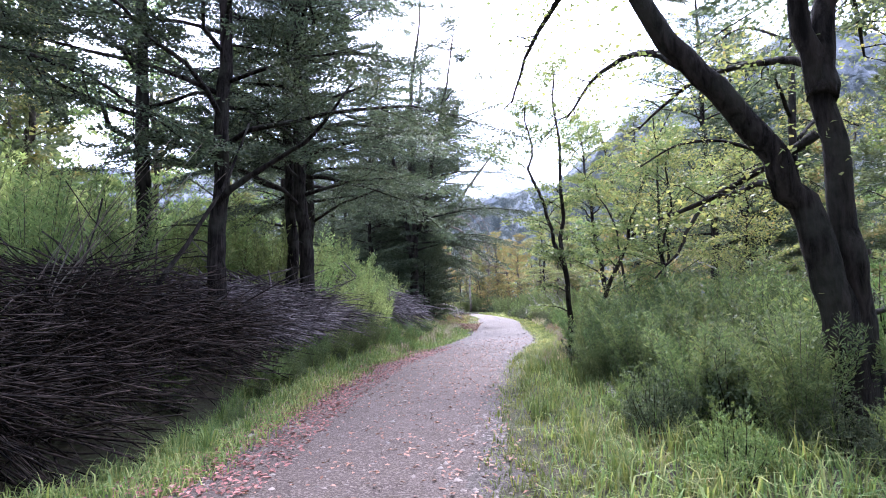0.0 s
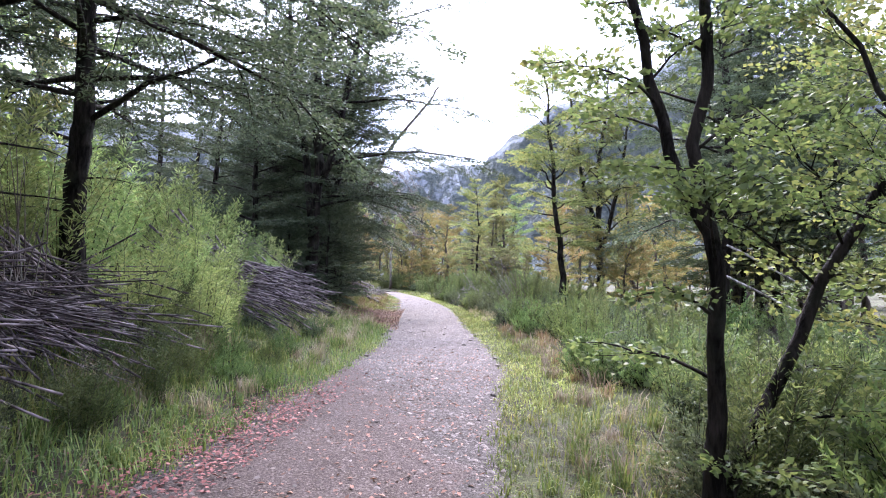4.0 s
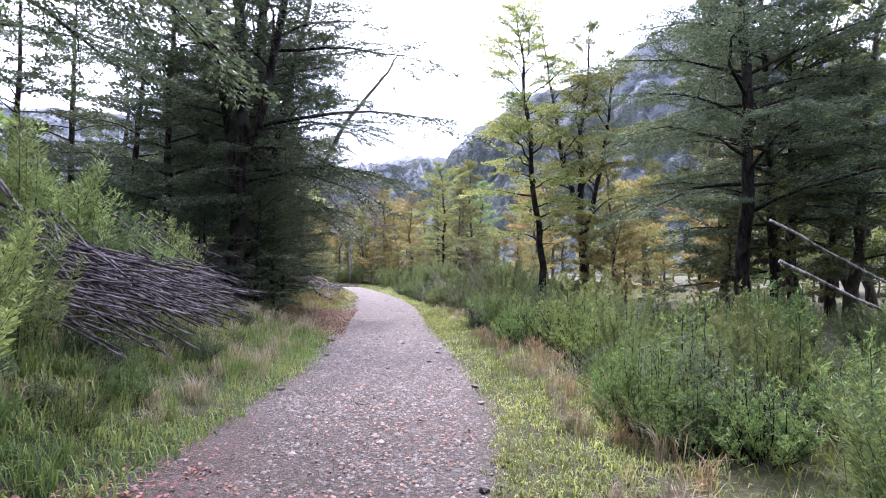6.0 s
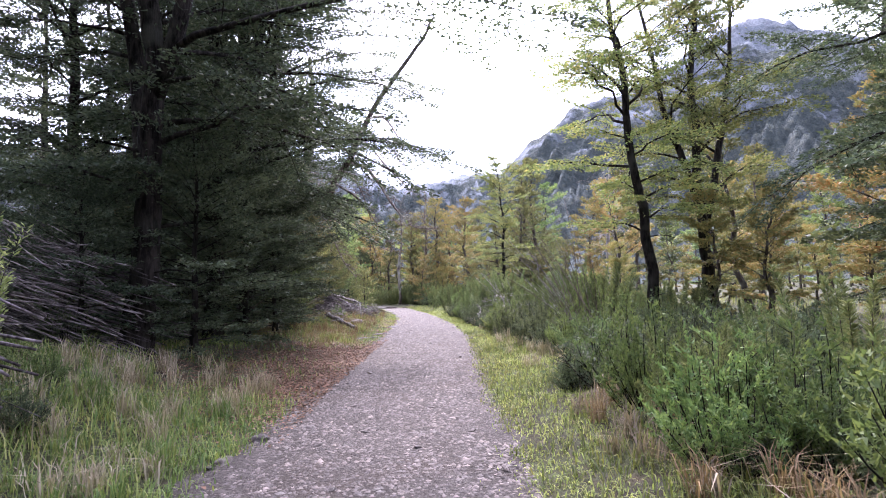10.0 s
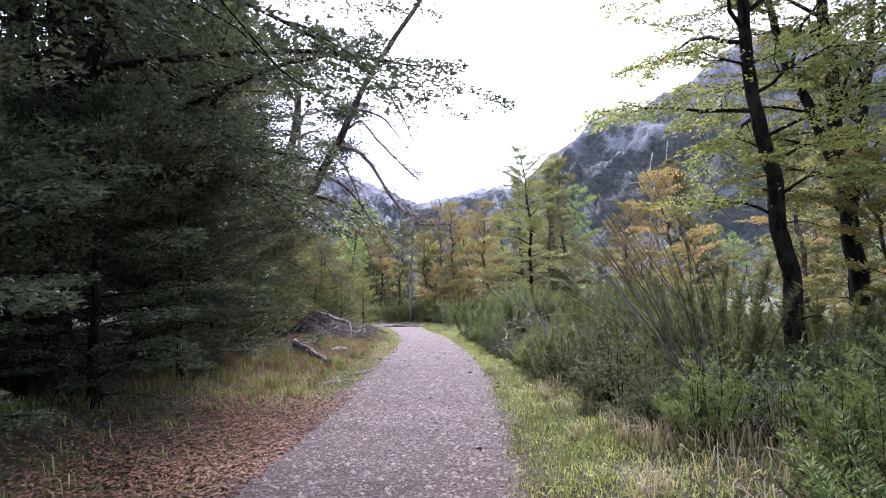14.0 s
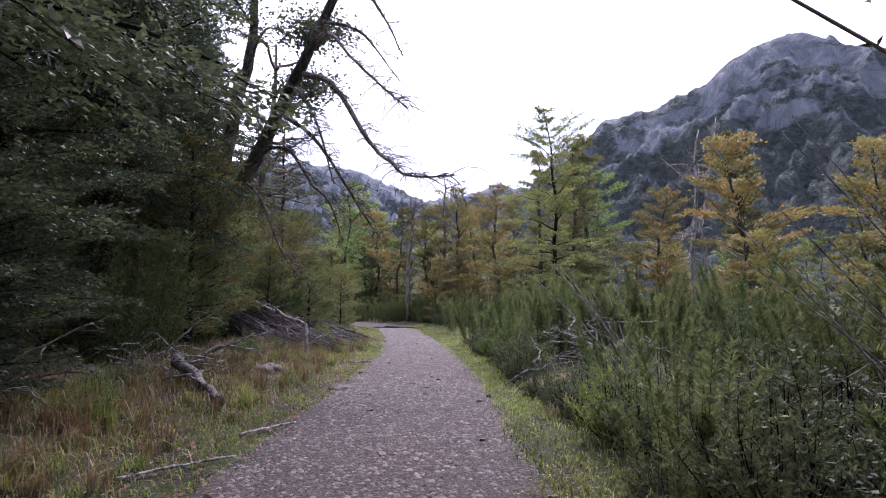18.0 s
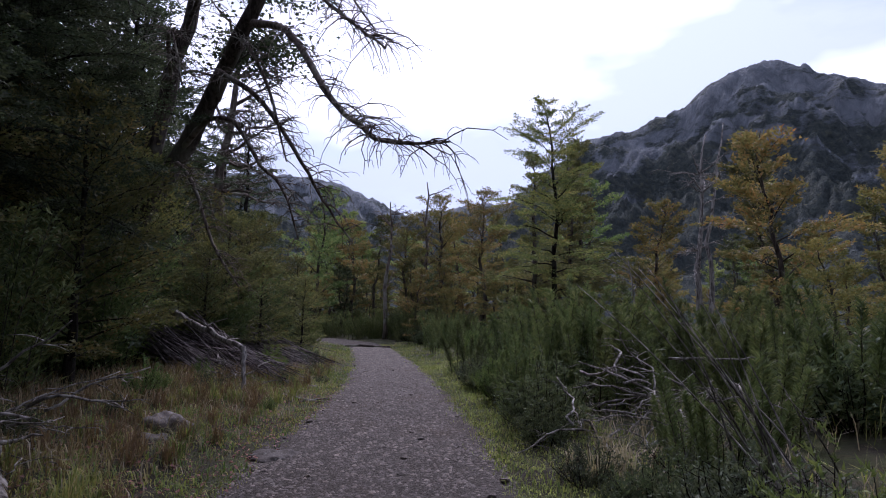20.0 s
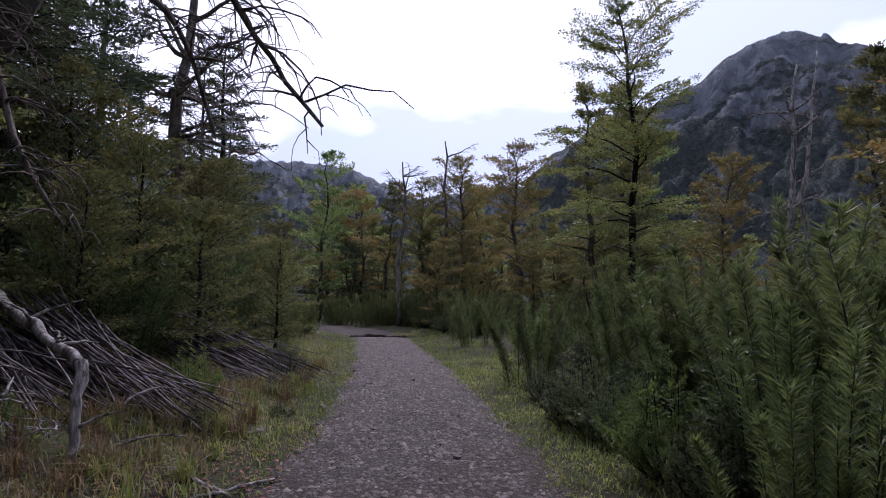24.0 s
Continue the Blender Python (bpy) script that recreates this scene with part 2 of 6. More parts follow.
def stone_material(name, dark, light, lichen):
    m, n, l, bsdf, out = nodes_of(name)
    t = noise_node(n, l, 14.0, 7.0, 0.65)
    r = ramp_node(n, [(0.3, dark), (0.7, light)])
    l.new(t.outputs["Fac"], r.inputs["Fac"])
    geo = n.new("ShaderNodeNewGeometry")
    info = n.new("ShaderNodeObjectInfo")
    add = n.new("ShaderNodeMath")
    add.operation = "ADD"
    l.new(geo.outputs["Random Per Island"], add.inputs[0])
    l.new(info.outputs["Random"], add.inputs[1])
    fr = n.new("ShaderNodeMath")
    fr.operation = "FRACT"
    l.new(add.outputs[0], fr.inputs[0])
    tint = ramp_node(n, [(0.0, (0.36, 0.335, 0.32)), (0.5, (0.86, 0.82, 0.80)), (0.9, (1.15, 1.08, 1.03)), (1.0, (1.6, 1.52, 1.46))])
    l.new(fr.outputs[0], tint.inputs["Fac"])
    colour = mixed(n, l, 1.0, r.outputs[0], tint.outputs[0], "MULTIPLY")
    t2 = noise_node(n, l, 5.0, 5.0, 0.6)
    r2 = ramp_node(n, [(0.58, (0, 0, 0)), (0.66, (1, 1, 1))])
    l.new(t2.outputs["Fac"], r2.inputs["Fac"])
    l.new(mixed(n, l, r2.outputs[0], colour, lichen), bsdf.inputs["Base Color"])
    bsdf.inputs["Roughness"].default_value = 0.85
    bump_to(n, l, bsdf, t.outputs["Fac"], 0.7, 0.01)
    return m


MAT["stone"] = stone_material("gravel_stone", (0.092, 0.079, 0.072), (0.172, 0.150, 0.138), (0.138, 0.121, 0.111))
MAT["boulder"] = stone_material("lichen_boulder", (0.06, 0.052, 0.05), (0.17, 0.15, 0.14), (0.22, 0.21, 0.185))
MAT["ground"] = earth_material("forest_floor", [(0.032, 0.026, 0.019), (0.9, 0.38, 0.62, (0.07, 0.08, 0.032)), (5.0, 0.5, 0.7, (0.075, 0.058, 0.036)), (22.0, 0.52, 0.7, (0.026, 0.021, 0.016))], 30.0, 0.04)
MAT["gravel"] = earth_material("gravel_path", [(0.06, 0.05, 0.043), (1.2, 0.4, 0.65, (0.08, 0.069, 0.061)), (0.5, 0.5, 0.7, (0.075, 0.055, 0.043)), (26.0, 0.5, 0.60, (0.12, 0.105, 0.098)), (40.0, 0.52, 0.62, (0.033, 0.027, 0.024))], 45.0, 0.03)
MAT["dirt"] = earth_material("trodden_dirt", [(0.062, 0.046, 0.042), (1.5, 0.4, 0.65, (0.083, 0.063, 0.058)), (9.0, 0.5, 0.66, (0.055, 0.04, 0.032)), (42.0, 0.5, 0.6, (0.14, 0.115, 0.10)), (60.0, 0.5, 0.64, (0.033, 0.025, 0.02))], 55.0, 0.02)


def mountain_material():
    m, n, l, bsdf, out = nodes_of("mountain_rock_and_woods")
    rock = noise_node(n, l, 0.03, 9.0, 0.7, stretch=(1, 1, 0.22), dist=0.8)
    # grey rock, shifted to blue to stand in for the haze of distance
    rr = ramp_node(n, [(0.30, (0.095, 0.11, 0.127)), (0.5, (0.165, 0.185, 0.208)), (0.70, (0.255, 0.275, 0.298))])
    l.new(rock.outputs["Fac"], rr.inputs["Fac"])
    woods = noise_node(n, l, 0.009, 10.0, 0.72, stretch=(1, 1, 1.8))
    geo = n.new("ShaderNodeNewGeometry")
    sep = n.new("ShaderNodeSeparateXYZ")
    l.new(geo.outputs["Position"], sep.inputs[0])
    high = n.new("ShaderNodeMapRange")
    high.inputs["From Min"].default_value, high.inputs["From Max"].default_value = 140.0, 420.0
    high.inputs["To Min"].default_value, high.inputs["To Max"].default_value = 0.15, -0.04
    l.new(sep.outputs["Z"], high.inputs["Value"])
    add = n.new("ShaderNodeMath")
    l.new(woods.outputs["Fac"], add.inputs[0])
    l.new(high.outputs[0], add.inputs[1])
    wr = ramp_node(n, [(0.50, (0, 0, 0)), (0.56, (1, 1, 1))])
    l.new(add.outputs[0], wr.inputs["Fac"])
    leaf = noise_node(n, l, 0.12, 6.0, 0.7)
    # woods with some of the same haze blue mixed into their green
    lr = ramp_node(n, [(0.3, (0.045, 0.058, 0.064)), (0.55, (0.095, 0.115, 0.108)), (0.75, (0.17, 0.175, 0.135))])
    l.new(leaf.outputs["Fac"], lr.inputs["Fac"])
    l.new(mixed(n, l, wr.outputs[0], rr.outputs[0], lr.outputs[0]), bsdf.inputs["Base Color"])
    bsdf.inputs["Roughness"].default_value = 0.95
    bsdf.inputs["Specular IOR Level"].default_value = 0.1
    rough_face = mixed(n, l, wr.outputs[0], rock.outputs["Fac"], leaf.outputs["Fac"])
    bump_to(n, l, bsdf, rough_face, 1.0, 22.0)
    return m


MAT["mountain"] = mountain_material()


# ---- mesh tools ----
class Geo:
    """Gathers vertices and faces of three or four corners in arrays, and makes one mesh object of them."""

    def __init__(self):
        self.v, self.q, self.t, self.n = [], [], [], 0

    def add(self, verts, quads=None, tris=None):
        if quads is not None and len(quads):
            self.q.append(np.asarray(quads, np.int32) + self.n)
        if tris is not None and len(tris):
            self.t.append(np.asarray(tris, np.int32) + self.n)
        self.v.append(np.asarray(verts, np.float32).reshape(-1, 3))
        self.n += len(self.v[-1])

    def tube(self, pts, radii, sides=6, lump=0.0, rs=None):
        pts, radii = np.asarray(pts, float), np.asarray(radii, float)
        k = len(pts)
        ways = np.gradient(pts, axis=0)
        ways /= np.linalg.norm(ways, axis=1, keepdims=True) + 1e-9
        ref = np.where(np.abs(ways[:, 2:]) > 0.9, [[1.0, 0, 0]], [[0, 0, 1.0]])
        a = np.cross(ways, ref)
        a /= np.linalg.norm(a, axis=1, keepdims=True) + 1e-9
        for i in range(1, k):  # keep the rings from twisting
            p = a[i - 1] - ways[i] * (a[i - 1] @ ways[i])
            if np.linalg.norm(p) > 1e-3:
                a[i] = p / np.linalg.norm(p)
        b = np.cross(ways, a)
        ang = np.arange(sides) * 2 * np.pi / sides
        r = radii[:, None] * np.ones((k, sides))
        if lump and rs is not None:
            r = r * (1 + lump * rs.uniform(-1, 1, (k, sides)))
        ring = pts[:, None] + r[..., None] * (np.cos(ang)[None, :, None] * a[:, None] + np.sin(ang)[None, :, None] * b[:, None])
        i, j = np.meshgrid(np.arange(k - 1), np.arange(sides), indexing="ij")
        j2 = (j + 1) % sides
        quads = np.stack([i * sides + j, i * sides + j2, (i + 1) * sides + j2, (i + 1) * sides + j], -1).reshape(-1, 4)
        verts = np.concatenate([ring.reshape(-1, 3), pts[-1:], pts[:1]])
        e, s = k * sides, (k - 1) * sides
        caps = [(s + c, s + (c + 1) % sides, e) for c in range(sides)] + [((c + 1) % sides, c, e + 1) for c in range(sides)]
        self.add(verts, quads, caps)

    def leaves(self, base, way, length, width, rs, curl=0.25, flat=0.0, tri=False):
        """Pointed leaves, each a folded quad or, for fine foliage, one triangle. flat: 0 lets the blades turn any way, 1 keeps them level."""
        base, way = np.asarray(base, float), np.asarray(way, float)
        n = len(base)
        if not n:
            return
        way = way / (np.linalg.norm(way, axis=1, keepdims=True) + 1e-9)
        up = rs.normal(size=(n, 3)) * (1 - flat) + np.array([0, 0, 1.0]) * flat * 1.6
        side = np.cross(way, up)
        side /= np.linalg.norm(side, axis=1, keepdims=True) + 1e-9
        nor = np.cross(side, way)
        length = np.broadcast_to(length, n)[:, None]
        width = np.broadcast_to(width, n)[:, None]
        if tri:
            verts = np.stack([base + side * width * 0.5, base + way * length, base - side * width * 0.5], 1).reshape(-1, 3)
            self.add(verts, None, np.arange(3 * n).reshape(n, 3))
            return
        mid = base + way * length * 0.5 + nor * length * curl * 0.35
        tip = base + way * length - nor * length * curl * 0.2
        verts = np.stack([base, mid + side * width * 0.5, tip, mid - side * width * 0.5], 1).reshape(-1, 3)
        self.add(verts, np.arange(4 * n).reshape(n, 4))

    def blades(self, base, way, length, width, rs, bend=0.5):
        """Grass blades: a quad and a tip, bending over outwards."""
        n = len(base)
        if not n:
            return
        out = way.copy()
        out[:, 2] = 0
        out /= np.linalg.norm(out, axis=1, keepdims=True) + 1e-9
        side = np.stack([-out[:, 1], out[:, 0], 0 * out[:, 0]], 1) * (width * 0.5)[:, None]
        up = np.array([0, 0, 1.0])
        L, k = length[:, None], (bend * rs.uniform(0.3, 1.3, n))[:, None]
        m1 = base + up * L * 0.55 + out * L * 0.22 * k
        tip = base + up * L * (1 - 0.35 * k) + out * L * 0.75 * k
        verts = np.stack([base - side, base + side, m1 + side * 0.8, m1 - side * 0.8, tip], 1).reshape(-1, 3)
        o = 5 * np.arange(n)[:, None]
        self.add(verts, o + [[0, 1, 2, 3]], o + [[3, 2, 4]])

    def mesh(self, name, material, smooth=False):
        me = bpy.data.meshes.new(name)
        v = np.concatenate(self.v) if self.v else np.zeros((0, 3), np.float32)
        q = np.concatenate(self.q) if self.q else np.zeros((0, 4), np.int32)
        t = np.concatenate(self.t) if self.t else np.zeros((0, 3), np.int32)
        me.vertices.add(len(v))
        me.vertices.foreach_set("co", v.ravel())
        me.loops.add(q.size + t.size)
        me.loops.foreach_set("vertex_index", np.concatenate([q.ravel(), t.ravel()]).astype(np.int32))
        me.polygons.add(len(q) + len(t))
        starts = np.concatenate([np.arange(len(q)) * 4, q.size + np.arange(len(t)) * 3]).astype(np.int32)
        me.polygons.foreach_set("loop_start", starts)
        if smooth:
            me.polygons.foreach_set("use_smooth", np.ones(len(q) + len(t), bool))
        me.materials.append(material)
        me.update(calc_edges=True)
        return me

    def part(self, name, material, parent=None, label="", smooth=False):
        ob = new(name, self.mesh(name, material, smooth))
        ob.parent = parent
        return tagged(ob, label)


def thing(name, label, category, group="", at=(0, 0, 0)):
    ob = tagged(new(name), label, category, group)
    ob.empty_display_size = 0.2
    ob.location = at
    return ob


# ---- the lie of the land ----
EDGE_Y = [-14, 2, 6, 10, 13, 16, 19, 22, 25, 30, 35, 40, 45, 50, 60, 66, 70, 74, 84]
EDGE_L = [-3.3, -3.1, -3.2, -3.05, -2.5, -2.0, -1.55, -1.35, -1.42, -1.25, -1.0, -0.98, -1.0, -1.4, -2.9, -4.8, -7.6, -12.0, -24.0]
EDGE_R = [-0.6, -0.55, -0.4, -0.05, 0.45, 1.1, 1.3, 1.4, 1.45, 1.7, 1.85, 1.68, 1.25, 0.75, -0.7, -2.2, -4.4, -8.2, -20.0]


def left_edge(y):
    return np.interp(y, EDGE_Y, EDGE_L)


def right_edge(y):
    return np.interp(y, EDGE_Y, EDGE_R)


def soft_step(a, b, x):
    u = np.clip((np.asarray(x, float) - a) / (b - a), 0, 1)
    return u * u * (3 - 2 * u)


def wave(x, y, k=1.0, s=0.0):
    return np.sin(1.7 * k * x + 0.6 * k * y + s) * np.sin(1.1 * k * y - 0.7 * k * x + 1.3 * s) * 0.6 + np.sin(3.9 * k * x - 2.3 * k * y + 2 * s) * 0.25 + np.sin(4.3 * k * y + 1.9 * k * x + s) * 0.25


def ground_z(x, y):
    """Height of the ground: level on the path, a bank on one side, near flat on the other."""
    x, y = np.asarray(x, float), np.asarray(y, float)
    u = left_edge(y) - x
    w = x - right_edge(y)
    bank = 0.95 - 0.65 * soft_step(19, 31, y)
    z = bank * soft_step(0.35, 2.9, u) + 0.10 * np.clip(u - 3, 0, 60) * (1 - 0.4 * soft_step(20, 40, y))
    hollow = 1.1 * np.exp(-((x + 5.0) / 1.0) ** 2 - ((y - 3.8) / 2.6) ** 2)
    z = z - hollow
    rough = soft_step(0.0, 1.2, np.maximum(u, w))
    z = z + rough * (0.05 * wave(x, y, 1.3) + 0.05) + 0.10 * soft_step(0.4, 2.5, w)
    return z + 0.006 * wave(x, y, 2.2, 0.7) * (1 - rough)


def on_ground(x, y, sink=0.02):
    return (x, y, float(ground_z(x, y)) - sink)


# ---- ground, path, mountains ----
def spread(dense_lo, dense_hi, step, far, growth=1.35):
    mid = list(np.arange(dense_lo, dense_hi + 1e-6, step))
    lo, hi, s = [dense_lo], [dense_hi], step
    while hi[-1] < far:
        s *= growth
        lo.append(lo[-1] - s)
        hi.append(hi[-1] + s)
    return np.array(lo[:0:-1] + mid + hi[1:])


def grid_faces(nx, ny):
    i, j = np.meshgrid(np.arange(ny - 1), np.arange(nx - 1), indexing="ij")
    a = i * nx + j
    return np.stack([a, a + 1, a + nx + 1, a + nx], -1).reshape(-1, 4)


def build_ground():
    xs, ys = spread(-11, 12, 0.25, 3500), spread(-8, 70, 0.3, 3500)
    x, y = np.meshgrid(xs, ys)
    far = np.maximum(soft_step(60, 200, np.abs(x)), soft_step(90, 250, np.abs(y - 30)))
    z = ground_z(x, np.clip(y, -14, 84)) * (1 - far)
    inside = (x > left_edge(y) + 0.2) & (x < right_edge(y) - 0.2) & (y < 84) & (y > -14)
    z = np.where(inside, z - 0.03, z)  # the path lies in a shallow bed
    g = Geo()
    g.add(np.stack([x, y, z], -1), grid_faces(len(xs), len(ys)))
    return tagged(g.part("ground", MAT["ground"], smooth=True), "brown and mossy forest floor with thin grass", "ground", kind="structure")


def build_path():
    ys = np.arange(-13, 83, 0.14)
    k = 21
    s = np.linspace(-1, 1, k)
    y = np.repeat(ys[:, None], k, 1)
    wob_l = 0.16 * wave(ys * 0.9, ys * 0.4, 1.1) + 0.07 * wave(ys * 2.3, ys, 2.0)
    wob_r = 0.16 * wave(ys * 0.8 + 5, ys * 0.5, 1.1) + 0.07 * wave(ys * 2.1, ys + 3, 2.0)
    lo, hi = (left_edge(ys) + wob_l - 0.1)[:, None], (right_edge(ys) + wob_r + 0.1)[:, None]
    x = lo + (hi - lo) * (s + 1) / 2
    z = ground_z(x, y) + 0.022 - 0.05 * np.abs(s) ** 6 + 0.006 * wave(x, y, 4.0, 1.0)
    g = Geo()
    g.add(np.stack([x, y, z], -1), grid_faces(k, len(ys)))
    return tagged(g.part("path", MAT["gravel"], smooth=True), "grey-mauve gravel footpath with worn middle", "path", kind="structure")


def build_dirt():
    """Trodden earth that lies over the gravel where the walk begins, with a ragged far end."""
    ys = np.arange(-13, 19, 0.14)
    k = 25
    s = np.linspace(-1, 1, k)
    y = np.repeat(ys[:, None], k, 1)
    reach = 0.98 - 0.9 * soft_step(9, 17.5, ys) + 0.10 * wave(ys * 1.3, ys * 0.7, 1.5)
    lo, hi = left_edge(ys)[:, None], right_edge(ys)[:, None]
    x = lo + (hi - lo) * (0.02 + (s + 1) / 2 * np.clip(reach, 0.02, 0.97)[:, None])
    across = (x - lo) / (hi - lo) * 2 - 1
    z = ground_z(x, y) + 0.030 - 0.05 * np.abs(across) ** 6 + 0.006 * wave(x, y, 4.0, 1.0) - 0.02 * np.abs(s) ** 8
    g = Geo()
    g.add(np.stack([x, y, z], -1), grid_faces(k, len(ys)))
    return tagged(g.part("path_dirt", MAT["dirt"], smooth=True), "brown trodden earth over the gravel path", "path", kind="structure")


def ridge(name, label, knots, r_near, r_top, r_far, rough, seed, n_az=300, n_r=60):
    """A mountain range as a height field round the valley. knots: bearing in degrees and elevation of the skyline."""
    rs = np.random.RandomState(seed)
    kb, ke = np.array(knots, float).T
    az = np.linspace(kb[0], kb[-1], n_az)
    elev = np.interp(az, kb, ke)
    elev = np.convolve(np.pad(elev, 3, mode="edge"), np.ones(7) / 7, "valid")
    rr = np.concatenate([np.linspace(r_near, r_top, n_r - 8), np.linspace(r_top, r_far, 9)[1:]])
    A, R = np.meshgrid(np.radians(az), rr)
    top = np.tan(np.radians(elev))[None, :] * r_top
    up = np.clip((R - r_near) / (r_top - r_near), 0, 1)
    down = np.clip((r_far - R) / (r_far - r_top), 0, 1)
    shape = np.where(R <= r_top, 0.72 * up**1.25 + 0.28 * soft_step(0.55, 0.95, up), down)
    x, y = R * np.sin(A), R * np.cos(A) + 30
    n = np.zeros_like(x)
    for o in range(5):
        f = 2.0**o / 260.0
        ph = rs.uniform(0, 6.28, 6)
        layer = np.sin(x * f * 6.1 + ph[0] + 1.3 * np.sin(y * f * 3.7 + ph[1])) * np.sin(y * f * 5.3 + ph[2] + 1.1 * np.sin(x * f * 4.1 + ph[3]))
        n += (1 - 2 * np.abs(layer)) * 0.55**o
    z = top * shape * (1 + 0.0 * n) + n * rough * np.clip(up * 3, 0, 1) * np.where(R > r_top, 0.5, np.clip((1 - up) * 3 + 0.16, 0, 1)) - 6
    g = Geo()
    g.add(np.stack([x, y, z], -1), grid_faces(n_az, n_r))
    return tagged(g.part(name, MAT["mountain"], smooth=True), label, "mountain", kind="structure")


build_ground()
PATHWAY = build_path()
build_dirt()
ridge("backdrop_mountain_far", "distant ridge closing the valley, haze put into its blue-grey", [(-75, 10), (-40, 12), (-22, 13), (-14, 13.2), (-9.2, 12.9), (-6.4, 11.7), (-2.5, 9.8), (0, 10.3), (2.1, 10.6), (4.5, 11.4), (8, 10.9), (16, 9), (30, 9)], 900, 2100, 2900, 45, 3)
ridge("backdrop_mountain", "grey granite mountain with wooded lower slopes, haze in the colours", [(5.0, 2.0), (7.2, 9.0), (8.4, 11.7), (10.0, 12.8), (10.5, 14.0), (12.2, 14.9), (15, 17.0), (19.4, 17.9), (22.8, 18.9), (24.4, 19.4), (26, 21.1), (28.6, 21.9), (31.3, 22.3), (33, 22.0), (35.5, 20.9), (38, 19.6), (41, 18.2), (52, 16), (70, 15), (95, 13)], 380, 1150, 1900, 26, 5, 420, 100)


# ---- trees ----
def turned(v, deg):
    c, s = math.cos(radians(deg)), math.sin(radians(deg))
    return np.array([c * v[0] - s * v[1], s * v[0] + c * v[1], v[2]])


def bough(start, az, elev, length, droop, rs, k=6, wobble=0.12):
    """A line that sets out at a bearing and rise and bends down by droop degrees towards its tip."""
    pts, p = [np.array(start, float)], np.array(start, float)
    for i in range(k):
        e = radians(elev - droop * (i + 0.5) / k)
        a = az + rs.normal() * wobble * 1.5
        p = p + length / k * np.array([math.cos(a) * math.cos(e), math.sin(a) * math.cos(e), math.sin(e) + rs.normal() * wobble * 0.5])
        pts.append(p)
    return np.array(pts)


def cone(u):
    return (1 - u) ** 0.75 + 0.06


def dome(u):
    return np.sin(np.pi * np.clip(0.16 + 0.84 * u, 0, 1)) ** 0.7 + 0.05


def column(u):
    return (1 - u**3) * (0.65 + 0.35 * np.sin(9 * u)) + 0.05


def broad(u):
    return (1 - u**3) ** 0.7 * (0.9 + 0.1 * np.sin(13 * u)) + 0.05


def stem_line(height, lean, rs, k=14, crook=0.03):
    z = np.linspace(0, 1, k)
    x = np.cumsum(rs.normal(0, crook, k)) * height / k * 2
    y = np.cumsum(rs.normal(0, crook, k)) * height / k * 2
    pts = np.stack([x - x[0] + lean[0] * z**1.3, y - y[0] + lean[1] * z**1.3, z * height], 1)
    return pts


